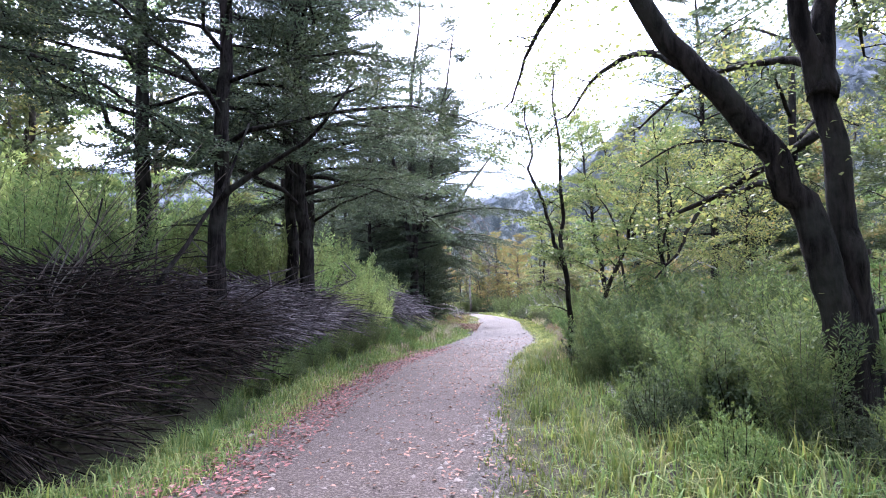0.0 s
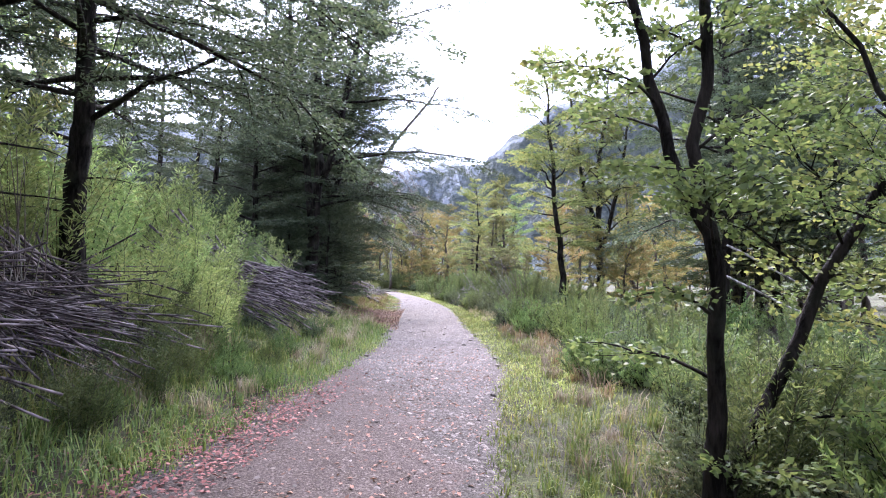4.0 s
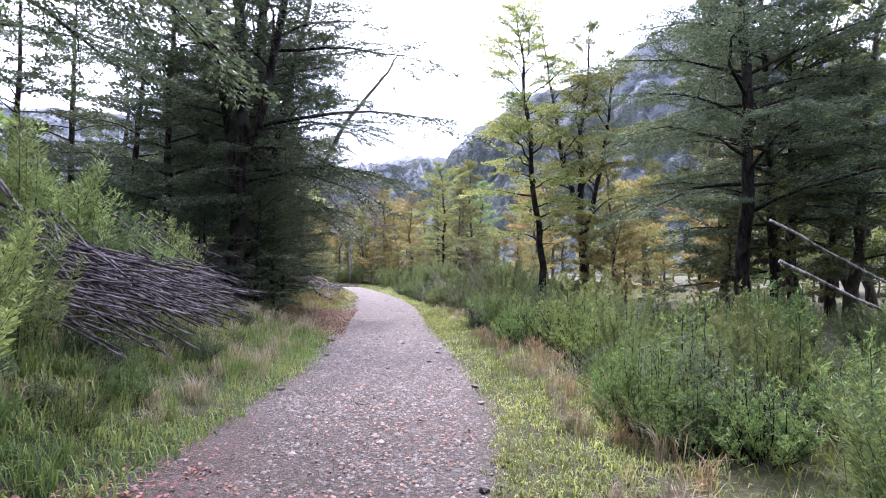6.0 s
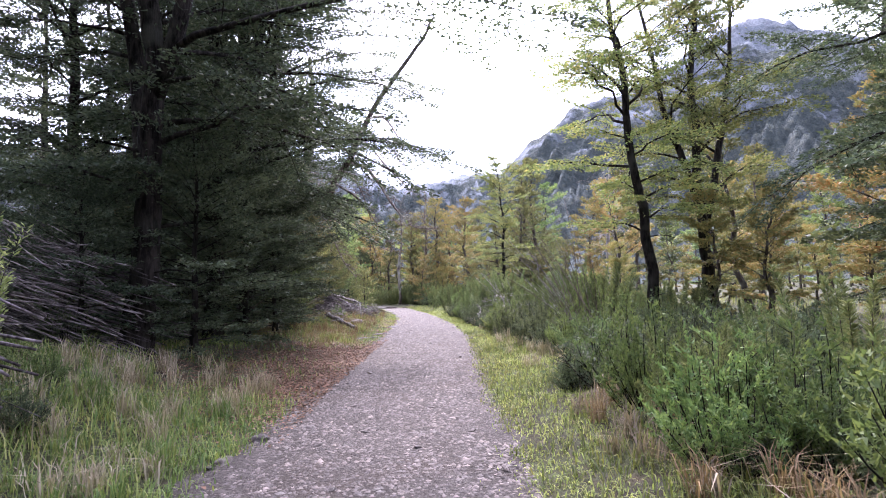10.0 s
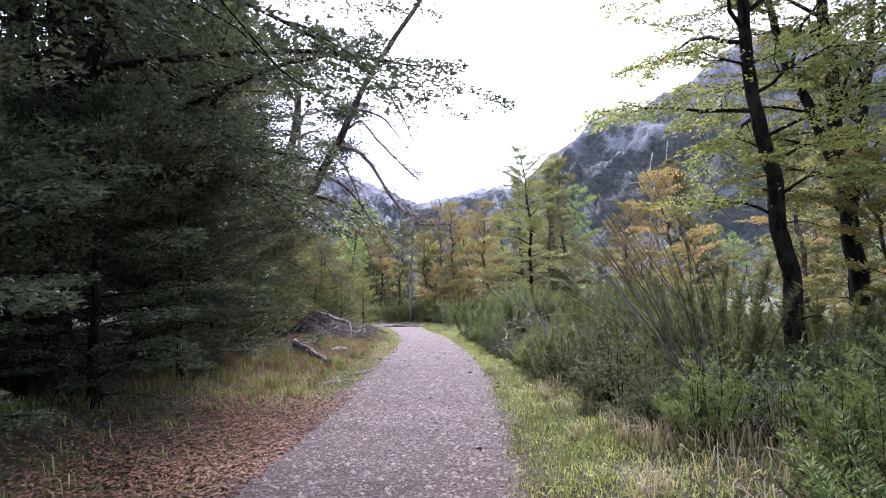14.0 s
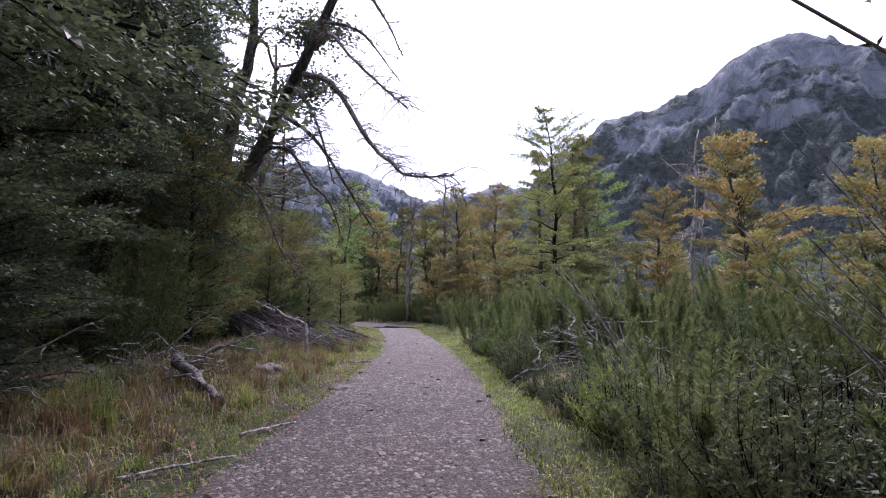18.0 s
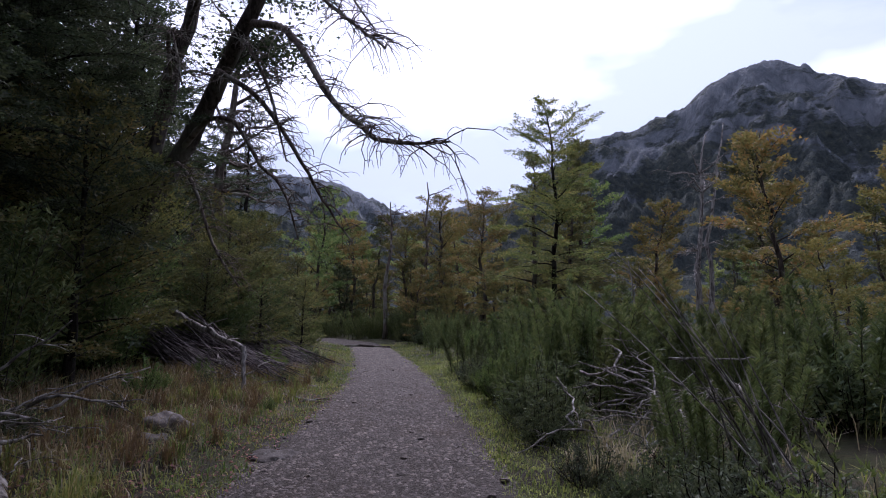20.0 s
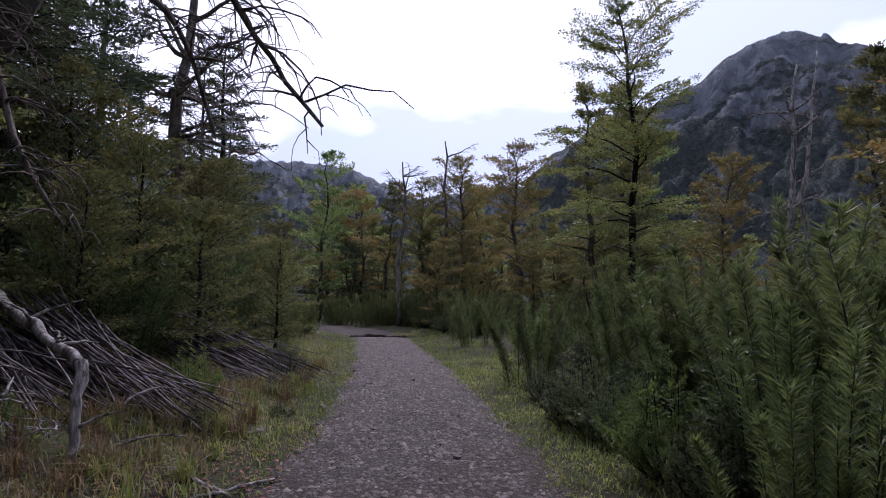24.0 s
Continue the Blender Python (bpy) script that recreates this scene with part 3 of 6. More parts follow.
def make_tree(label, category, seed, height=12.0, r0=0.17, base=2.0, crown_r=3.2, limbs=46, rise=12, rise_top=45, droop=28, subs=7, per=38,
              leaf=(0.09, 0.045), flat=0.75, leaf_mat="dark_leaf", bark="bark", profile=cone, lean=(0.0, 0.0), crook=0.03, gap=0.12, dead=3, spray=0.16, name="tree", tri=True, split=False, fine=True, skirt=1.0, thin_top=0.0, wobble=0.12, leaders=(), side=None):
    """A tree: a trunk, further leaders that fork from it, limbs, twigs, and leaves laid in flat feathered sprays along them.
    leaders: height of the fork, how far the leader's top stands off, share of the height. side: a bearing in degrees to which limbs grow longer."""
    rs = np.random.RandomState(seed)
    root = thing(name, label, category)
    wood, twigs, crown = Geo(), Geo(), Geo()
    line = stem_line(height, lean, rs, 16, crook)
    zz = np.linspace(0, 1, 16)
    rad = r0 * (1 - zz) ** 0.85 + 0.012
    line[0, 2] -= 0.25
    k = 60 if split else 16
    z2 = zz if not split else np.linspace(0, 1, k) ** 1.5
    stem = np.stack([np.interp(z2, zz, line[:, c]) for c in range(3)], 1)
    stem[1:, :2] += rs.normal(0, 0.05 * r0, (k - 1, 2))
    thick = np.interp(z2, zz, rad) * (1 + 0.55 * np.exp(-z2 * height / 0.35) + 0.10 * np.exp(-z2 * height / 1.2))
    wood.tube(stem, thick, 14 if split else 8, 0.075, rs)
    lines = [(line, rad)]
    for fork, dx, dy, share in leaders:
        u = np.linspace(0, 1, 14)
        foot = np.array([np.interp(fork, line[:, 2], line[:, c]) for c in range(3)])
        own = foot + np.stack([dx * u**0.75, dy * u**0.75, (height * share - fork) * u], 1) + np.cumsum(rs.normal(0, crook * 1.2, (14, 3)), 0) * [1, 1, 0]
        own[0] = foot
        r_own = 0.72 * np.interp(fork, line[:, 2], rad) * (1 - u) ** 0.85 + 0.012
        g = Geo()
        g.tube(own, r_own, 10 if split else 6, 0.075, rs)
        g.part("trunk", MAT[bark], root, smooth=True)
        lines.append((own, r_own))
    az = rs.uniform(0, 6.28)
    for i in range(limbs):
        u = ((i + rs.uniform(0, 0.8)) / limbs) ** 0.95
        axis, thin = lines[0]
        h = base + (height * 0.985 - base) * u
        if len(lines) > 1 and i % len(lines):
            axis, thin = lines[i % len(lines)]
            h = axis[0, 2] + (axis[-1, 2] * 0.985 - axis[0, 2]) * u
        p = np.array([np.interp(h, axis[:, 2], axis[:, c]) for c in range(3)])
        az += 2.4 + rs.normal() * 0.3
        length = crown_r * profile(u) * rs.uniform(0.7, 1.12) * (skirt + (1 - skirt) * min(1.0, u / 0.3))
        if side is not None:
            length *= 0.8 + 0.32 * math.cos(az - radians(side))
        if rs.rand() < gap:
            length *= 0.45
        pts = bough(p, az, rise + (rise_top - rise) * u + rs.normal() * 6, length, droop, rs, 6, wobble)
        rb = min((0.45 if r0 > 0.08 else 0.3) * np.interp(h, axis[:, 2], thin), 0.012 + 0.011 * length)
        limb = Geo()
        if fine:
            (limb if split else twigs).tube(pts, rb * np.linspace(1, 0.22, len(pts)), 5)
        else:
            twigs.tube(pts[::2], rb * np.linspace(1, 0.22, len(pts[::2])), 3)
        if split:
            limb.part("limb", MAT[bark], root, smooth=True)
        for j in range(subs):
            s = 0.22 + 0.78 * (j + rs.uniform(0.2, 0.9)) / subs
            f = s * (len(pts) - 1)
            q = pts[int(f)] + (pts[min(int(f) + 1, len(pts) - 1)] - pts[int(f)]) * (f - int(f))
            way = pts[min(int(f) + 1, len(pts) - 1)] - pts[min(int(f), len(pts) - 2)]
            way = turned(way / np.linalg.norm(way), (1 if j % 2 else -1) * rs.uniform(25, 70) if j < subs - 1 else 0)
            sl = max(0.25, 0.5 * length * (1.1 - 0.55 * s)) * rs.uniform(0.7, 1.2)
            end = q + way * sl + np.array([0, 0, -0.1 * sl + rs.normal() * 0.06 * sl])
            mid = (q + end) / 2 + rs.normal(0, 0.05 * sl, 3)
            if fine:
                twigs.tube([q, mid, end], np.array([0.011, 0.008, 0.004]) * min(1.0, 0.15 + r0 / 0.16), 3)
            n = max(4, int(per * sl / 0.9 * rs.uniform(0.6, 1.25) * (1 - thin_top * u)))
            a = rs.uniform(0.03, 1.06, n)
            across = np.array([-way[1], way[0], 0.0]) / (math.hypot(way[0], way[1]) + 1e-6)
            off = rs.normal(0, 1, n) * spray * (1.35 - a)
            pos = q + (end - q) * a[:, None] + (mid - (q + end) / 2) * (1 - np.abs(2 * a - 1))[:, None] + across * off[:, None]
            pos[:, 2] += rs.normal(0, 1, n) * spray * (0.45 - 0.38 * flat) - 0.22 * np.abs(off)
            d = way * 0.75 + across * np.sign(off)[:, None] * 0.55 + rs.normal(0, 0.45, (n, 3)) * np.array([1, 1, 1 - 0.6 * flat])
            crown.leaves(pos, d, leaf[0] * rs.uniform(0.6, 1.3, n), leaf[1] * rs.uniform(0.7, 1.3, n), rs, 0.25, flat * 0.35, tri)
    for i in range(dead):
        h = base * rs.uniform(0.35, 1.0)
        p = np.array([np.interp(h, line[:, 2], line[:, c]) for c in range(3)])
        twigs.tube(bough(p, rs.uniform(0, 6.28), 15, rs.uniform(0.5, 1.4), 30, rs), np.linspace(0.018, 0.004, 7), 4)
    wood.part("trunk", MAT[bark], root, smooth=True)
    tagged(twigs.part("twig_mass", MAT[bark], root, smooth=True), kind="stuff")
    tagged(crown.part("crown", MAT[leaf_mat], root), kind="stuff")
    return root



def put(proto, x, y, turn=0.0, size=1.0, tall=None, sink=0.05, label="", group="", tilt=(0, 0)):
    """A copy of a thing on the ground."""
    m = pose(*on_ground(x, y, sink), tilt[0], tilt[1], turn) @ Matrix.Diagonal((size, size, tall or size, 1))
    return tagged(copy_thing(proto, m), label, group=group)


def plant(wood, proto, x, y, turn=0.0, size=1.0):
    """A tree or bush of a far wood: its meshes go straight under the wood, which is one thing."""
    m = pose(*on_ground(x, y, 0.05), 0, 0, turn) @ Matrix.Diagonal((size, size, size, 1))
    for piece in proto.children:
        ob = new(piece.name.split(".")[0], piece.data)
        ob.parent = wood
        ob.matrix_basis = m @ piece.matrix_basis


def wood(label):
    return tagged(new("woods"), label, "woods", kind="stuff")


def home(proto, x, y, turn=0.0, size=1.0, tall=None, sink=0.05):
    """Sets the first one of a kind in its own place."""
    proto.matrix_basis = pose(*on_ground(x, y, sink), 0, 0, turn) @ Matrix.Diagonal((size, size, tall or size, 1))
    return proto


def make_shrub(label, category, seed, height=1.3, radius=0.8, lumps=16, per=170, leaf=(0.05, 0.025), mat="shrub_leaf", twig="bark", name="shrub", upright=0.4, bare=0, tri=True, twigs_on=8, reach=0.2):
    """Stems that spread from the foot, each with side twigs, and the leaves sitting along those twigs."""
    rs = np.random.RandomState(seed)
    root = thing(name, label, category)
    twigs, crown = Geo(), Geo()
    for i in range(lumps):
        a, u = rs.uniform(0, 6.28), rs.uniform(0, 1) ** 0.6
        out = np.array([math.cos(a), math.sin(a), 0.0])
        top = out * radius * u + np.array([0, 0, height * (1 - 0.5 * u**2) * rs.uniform(0.5, 1.1)])
        foot = out * 0.14 * rs.rand() - [0, 0, 0.08]
        t = np.linspace(0, 1, 6)[:, None]
        line = foot + (top - foot) * t + out * radius * 0.12 * np.sin(t * 3.1) + np.cumsum(rs.normal(0, 0.012, (6, 3)), 0)
        twigs.tube(line[[0, 2, 4, 5]], [0.011, 0.008, 0.005, 0.0025], 3)
        naked = rs.rand() < bare
        for k in range(twigs_on):
            s = 0.28 + 0.72 * (k + rs.rand()) / twigs_on
            q = np.array([np.interp(s, t[:, 0], line[:, c]) for c in range(3)])
            b = rs.uniform(0, 6.28)
            way = np.array([math.cos(b), math.sin(b), upright + rs.uniform(-0.2, 0.6)]) + out * 0.5
            way /= np.linalg.norm(way)
            ln = reach * rs.uniform(0.6, 1.5) * (1.25 - 0.6 * s)
            end = q + way * ln + np.array([0, 0, rs.normal() * 0.03])
            end[2] = max(end[2], 0.03)
            if naked or k % 3 == 0:
                twigs.tube([q, (q + end) / 2 + rs.normal(0, 0.012, 3), end], [0.004, 0.003, 0.0015], 3)
            if naked:
                continue
            n = max(3, int(per / twigs_on * rs.uniform(0.7, 1.3)))
            f = rs.uniform(0.1, 1.05, n)[:, None]
            pos = q + (end - q) * f + rs.normal(0, 0.010, (n, 3))
            pos[:, 2] = np.maximum(pos[:, 2], 0.03)
            d = way * 0.8 + rs.normal(0, 0.75, (n, 3)) + np.array([0, 0, 0.25])
            crown.leaves(pos, d, leaf[0] * rs.uniform(0.6, 1.4, n), leaf[1] * rs.uniform(0.7, 1.3, n), rs, 0.3, 0.2, tri)
    tagged(twigs.part("stem_mass", MAT[twig], root, smooth=True), kind="stuff")
    tagged(crown.part("foliage", MAT[mat], root), kind="stuff")
    return root


def make_plumes(label, category, seed, height=1.7, radius=0.6, stems=18, per=150, leaf=(0.09, 0.012), mat="plume_leaf", twig="bark_grey", lean=0.35, fluff=0.5, name="broom_shrub", bushy=0.05, low=0.22, tri=True):
    """Upright stems, each a feathery brush of narrow leaves."""
    rs = np.random.RandomState(seed)
    root = thing(name, label, category)
    twigs, crown = Geo(), Geo()
    for i in range(stems):
        a, u = rs.uniform(0, 6.28), math.sqrt(rs.rand())
        foot = np.array([math.cos(a), math.sin(a), 0]) * radius * u * 0.55
        h = height * rs.uniform(0.5, 1.1) * (1 - 0.25 * u)
        lean_to = np.array([math.cos(a), math.sin(a), 0]) * lean * h * (0.3 + u) * rs.uniform(0.5, 1.2) + rs.normal(0, 0.08, 3) * [1, 1, 0]
        t = np.linspace(0, 1, 6)[:, None]
        line = foot + lean_to * t**1.6 + np.array([0, 0, h]) * t
        line[0, 2] -= 0.08
        twigs.tube(line[[0, 2, 4, 5]], np.linspace(0.009, 0.003, 4), 3)
        n = int(per * rs.uniform(0.7, 1.2))
        s = low + (1 - low) * rs.uniform(0, 1, n) ** 0.8
        pos = np.stack([np.interp(s, t[:, 0], line[:, c]) for c in range(3)], 1)
        out = rs.normal(0, 1, (n, 3)) * [1, 1, 0.3]
        out /= np.linalg.norm(out, axis=1, keepdims=True)
        pos = pos + out * (bushy * rs.uniform(0, 1, n) * (1.25 - s))[:, None]
        d = out * fluff + np.array([0, 0, 1.0]) + lean_to * 0.4 / h
        crown.leaves(pos, d, leaf[0] * rs.uniform(0.6, 1.25, n), leaf[1] * rs.uniform(0.7, 1.3, n), rs, 0.2, 0.0, tri)
    tagged(twigs.part("stem_mass", MAT[twig], root, smooth=True), kind="stuff")
    tagged(crown.part("foliage", MAT[mat], root), kind="stuff")
    return root


# ---- kinds of trees ----
EVERGREEN = "tall dark evergreen beech with layered drooping sprays"
DARK = [
    make_tree(EVERGREEN, "tree", 11, 16.5, 0.17, 2.9, 4.6, 72, 12, 50, 34, 10, 230, (0.062, 0.034), 0.8, split=True, gap=0.25, spray=0.19),
    make_tree(EVERGREEN, "tree", 12, 15.0, 0.15, 3.2, 4.2, 54, 18, 52, 32, 9, 210, (0.062, 0.034), 0.8, split=True, gap=0.3, spray=0.19),
    make_tree("dark evergreen beech branched down low", "tree", 13, 13.5, 0.18, 1.3, 3.7, 52, 14, 50, 30, 8, 185, (0.064, 0.035), 0.8, split=True, skirt=0.8, thin_top=0.3, spray=0.19),
]
SPREAD = make_tree("wide dark evergreen beech with long layered boughs", "tree", 15, 17.5, 0.2, 1.9, 5.2, 90, 14, 50, 34, 10, 150, (0.078, 0.043), 0.8, profile=broad, split=True, skirt=0.6, thin_top=0.42, gap=0.33, spray=0.27, lean=(1.3, 0.0), crook=0.05, leaders=[(2.2, -1.6, 1.0, 0.8), (4.0, 2.0, -0.6, 0.85)], dead=6, side=0)
DARK_FAR = [make_tree(EVERGREEN, "tree", 14 + k, 14.0, 0.19, 1.0 + k, 3.8, 44, 6, 48, 26, 6, 90, (0.13, 0.075), spray=0.26, dead=0, fine=False) for k in range(2)]
LIME = [
    make_tree("autumn beech with yellow-green leaves in open layers", "tree", 21, 12.5, 0.145, 2.6, 3.0, 46, 26, 60, 42, 9, 125, (0.08, 0.048), 0.8, "lime_leaf", "bark", dome, lean=(-1.5, 0.2), crook=0.05, gap=0.35, split=True, wobble=0.26, spray=0.2),
    make_tree("slender beech with green and yellow leaves", "tree", 22, 9.5, 0.14, 1.6, 2.7, 40, 20, 60, 30, 8, 105, (0.095, 0.06), 0.7, "olive_leaf", "bark_grey", column, crook=0.09, gap=0.3, fine=False, wobble=0.22, spray=0.2),
    make_tree("golden autumn beech with a ragged crown", "tree", 23, 9.0, 0.14, 1.3, 2.5, 36, 22, 62, 30, 8, 100, (0.095, 0.06), 0.7, "gold_leaf", "bark_grey", dome, crook=0.09, gap=0.3, fine=False, wobble=0.22, spray=0.2),
]
FORKED_LIME = make_tree("autumn beech forked into three steep leaders", "tree", 24, 13.0, 0.185, 2.9, 3.4, 60, 30, 60, 44, 9, 120, (0.08, 0.048), 0.8, "lime_leaf", "bark", dome, lean=(0.5, 0.0), crook=0.05, gap=0.35, split=True, wobble=0.26, spray=0.2, leaders=[(2.7, 2.0, 0.6, 0.92), (3.3, -1.0, 0.5, 0.96)])
FAR = [make_tree(label, "tree", 26 + k, h, 0.13, 0.7, r, 28, 22, 60, 24, 6, 84, (0.145, 0.092), 0.6, mat, "bark_grey", prof, crook=0.11, gap=0.3, dead=0, spray=0.24, fine=False)
       for k, (label, h, r, mat, prof) in enumerate([
           ("yellow-green beech in the valley woods", 9.5, 2.5, "olive_leaf", column), ("green beech in the valley woods", 10.5, 2.8, "green_leaf", dome), ("golden beech in the valley woods", 8.5, 2.5, "gold_leaf", dome), ("olive-green beech in the valley woods", 10.0, 2.8, "shrub_leaf", column)])]
DISTANT = [make_tree(label, "tree", 36 + k, h, 0.14, 0.7, r, 22, 22, 60, 24, 6, 44, (0.25, 0.16), 0.55, mat, "bark_grey", prof, crook=0.1, gap=0.3, dead=0, spray=0.3, fine=False)
           for k, (label, h, r, mat, prof) in enumerate([
               ("yellow-green beech in the distant woods", 9.5, 2.6, "lime_leaf", column), ("green beech in the distant woods", 10.5, 2.9, "green_leaf", dome), ("golden beech in the distant woods", 8.5, 2.6, "gold_leaf", dome), ("olive-green beech in the distant woods", 10.0, 2.9, "shrub_leaf", column)])]
SAPLING = make_tree("slim young beech with fresh yellow-green leaves", "tree", 31, 6.2, 0.043, 1.0, 1.3, 48, 30, 60, 34, 8, 110, (0.055, 0.034), 0.75, "green_leaf", "bark", dome, crook=0.065, gap=0.2, dead=0, spray=0.15, tri=False, split=True, leaders=[(0.15, 1.9, 0.2, 0.8), (1.9, -0.7, 0.1, 0.85)])
LIME_SAPLING = make_tree("young beech with yellowing leaves", "tree", 32, 5.2, 0.036, 0.9, 1.8, 36, 30, 60, 30, 7, 80, (0.058, 0.038), 0.6, "lime_leaf", "bark", dome, crook=0.08, gap=0.15, dead=2, spray=0.15, tri=False)

# ---- the trees beside the path ----
home(DARK[0], -4.9, 11.8, 30)
home(DARK[1], -5.5, 8.0, 200, 1.0)
home(SPREAD, -4.0, 25.9, 0, 1.0)
for x, y, turn, size in [(-4.3, 30.0, 20, 0.9), (-4.6, 33.0, -15, 0.95), (-5.2, 37.2, 170, 0.85)]:
    put(SPREAD, x, y, turn, size, group="evergreens beside the path")
home(DARK[2], -7.2, 35.0, 80, 0.95)
# those with y below 3 are added round the start to shade it, mostly unseen
for kind, x, y, turn, size in [
    (1, -5.55, 12.4, 75, 0.95), (1, -6.4, 28.6, 15, 0.85), (1, 13.6, 27.2, 250, 1.0), (0, 9.9, 24.5, 100, 1.05), (0, 12.4, 26.4, 10, 0.9), (0, -6.9, 2.4, 310, 0.95), (1, -7.9, 9.6, 120, 1.05), (1, -8.2, 20.0, 40, 0.9), (2, -7.6, 48.0, 70, 0.85), (2, -7.5, 43.9, 20, 0.85), (0, -6.0, 15.6, 130, 0.95), (2, -6.4, 41.6, 30, 0.8), (1, -5.7, 40.0, 150, 0.8), (0, -7.4, 43.4, 250, 0.8), (1, -6.6, 33.0, 10, 0.85),
    (2, -6.6, 37.0, 250, 0.95), (2, -9.0, 44.6, 120, 0.85), (0, -8.0, 40.6, 30, 0.9), (2, -7.6, 49.0, 200, 0.85), (1, 3.8, -4.6, 10, 1.0), (0, -4.2, -5.2, 80, 1.0), (0, 5.5, 0.2, 200, 1.0), (2, 0.8, -9.5, 20, 1.1), (2, -7.0, -3.0, 100, 1.0)]:
    put(DARK[kind], x, y, turn, size, group="evergreens beside the path")
home(DARK_FAR[0], -9.0, 43.0, 20, 1.0)
home(DARK_FAR[1], -11.0, 38.0, 130, 1.0)
for k, (x, y, turn, size) in enumerate([
    (-12.0, 47.0, 60, 1.05), (-9.8, 51.5, 10, 0.95), (-8.4, 61.0, 130, 0.85), (-11.5, 66.0, 220, 0.95), (14.5, 31.0, 160, 0.9), (-15.5, 36.5, 200, 1.0),
    (-15, 41, 20, 1.1), (-16, 50, 80, 1.1), (-14, 57, 190, 1.0), (-18, 62, 270, 1.1), (-9.6, 53.0, 150, 0.95), (-8.8, 50.2, 40, 0.9), (-11.0, 57.5, 0, 1.0), (-10.6, 48.0, 210, 1.05), (-13.0, 53.0, 10, 1.1), (-12.0, 72.0, 0, 0.9), (-17, 70, 90, 1.0), (14, 15, 80, 0.9)]):
    put(DARK_FAR[k % 2], x, y, turn, size, group="dark woods")
home(LIME[0], 6.75, 32.5, 0, 1.0)
home(FORKED_LIME, 9.2, 34.2, 0, 1.0)
home(LIME[1], 6.0, 59.0, 0, 1.0)
home(LIME[2], 4.1, 66.0, 0, 1.0)
home(SAPLING, 1.03, 9.5, 0, 1.0)
home(LIME_SAPLING, 2.9, 9.3, 60, 0.85)
for kind, x, y, turn, size in [(0, 5.6, 54.2, 60, 0.78), (1, 10.6, 67.7, 30, 1.36), (1, 9.0, 66.2, 150, 1.25), (2, 1.7, 74.2, 90, 1.15), (1, 7.6, 60.8, 200, 0.95), (2, -0.6, 70.5, 20, 0.9)]:
    put(LIME[kind], x, y, turn, size, group="autumn trees in the valley")
for k, (x, y, turn, size) in enumerate([(2.4, 8.2, 120, 0.7), (4.0, 8.4, 60, 0.85)]):
    put((SAPLING, LIME_SAPLING)[k % 2], x, y, turn, size, group="saplings beside the path")

# ---- woods behind, seen past the nearer trees ----
rs = np.random.RandomState(77)
home(FAR[0], 15.0, 55.0, 0, 1.0)
home(FAR[1], 12.0, 74.0, 0, 1.1)
home(FAR[2], 22.0, 57.0, 20, 1.1)
home(FAR[3], -14.0, 13.0, 20, 1.2)
for k in range(4):
    home(DISTANT[k], -9 + 7.5 * k, 92 + 3 * (k % 2), 50 * k, 1.0)
for kind, x, y, turn, size in [
    (0, 18.0, 60.0, 70, 1.0), (0, 26.0, 62.0, 160, 1.25), (2, 19.5, 49.0, 250, 0.9), (0, 14.5, 45.0, 300, 0.9), (2, 28.0, 52.0, 60, 1.2), (0, 13.5, 39.5, 80, 0.9), (2, 16.5, 35.0, 150, 1.0), (0, 19.0, 27.0, 200, 1.05),
    (1, 15.5, 21.0, 20, 0.95), (0, 11.0, 17.0, 110, 0.8), (2, 12.5, 12.0, 230, 0.9), (1, 9.5, 3.0, 90, 0.9), (2, 11.5, 50.0, 10, 0.8), (2, 3.0, 78.0, 40, 1.0), (0, -3.5, 76.0, 200, 0.95), (2, -5.5, 80.0, 0, 1.0), (1, -8, 78, 0, 1.0), (0, 7.5, 76.0, 60, 1.0), (2, 16, 70, 140, 1.0)]:
    put(FAR[kind], x, y, turn, size, group="autumn trees in the valley")
for x, y, turn, size in [(13.5, 30.0, 0, 1.1), (15.8, 33.0, 90, 1.1), (14.5, 26.0, 200, 1.0), (17.5, 29.0, 40, 1.1)]:
    put(FAR[3], x, y, turn, size, group="woods over the valley floor")
END_WOOD = wood("low olive and golden growth where the path turns away")
for k in range(30):
    plant(END_WOOD, FAR[(0, 2, 3)[k % 3]], rs.uniform(-15, 5), rs.uniform(78, 90), rs.uniform(0, 360), rs.uniform(0.4, 0.75))
for k in range(44):  # on the bank
    x, y = -rs.uniform(13, 34), rs.uniform(-2, 30)
    put(((FAR if x > -19 else DISTANT)[(1, 3, 0, 1, 0)[k % 5]]), x, y, rs.uniform(0, 360), rs.uniform(0.9, 1.35), group="woods on the bank")
VALLEY_WOOD = wood("mixed green and autumn beech woods over the valley floor")
for k in range(90):
    y = rs.uniform(80, 135)
    x = rs.uniform(-0.42, 0.82) * y + (-4 if y < 90 else 0)
    plant(VALLEY_WOOD, DISTANT[int(rs.choice(4, p=[0.32, 0.28, 0.18, 0.22]))], x, y, rs.uniform(0, 360), rs.uniform(0.75, 1.2))
for k in range(34):
    x, y = rs.uniform(15, 48), rs.uniform(0, 62)
    if x < 24 and y > 40:
        x += 14
    if x < 26:
        put(FAR[k % 4], x, y, rs.uniform(0, 360), rs.uniform(0.85, 1.25), group="woods over the valley floor")
    else:
        plant(VALLEY_WOOD, DISTANT[k % 4], x, y, rs.uniform(0, 360), rs.uniform(0.85, 1.25))
# never in view: trees added behind the camera to hold back sky light
SHADE_WOOD = wood("unseen green and dark woods added behind the start for shade")
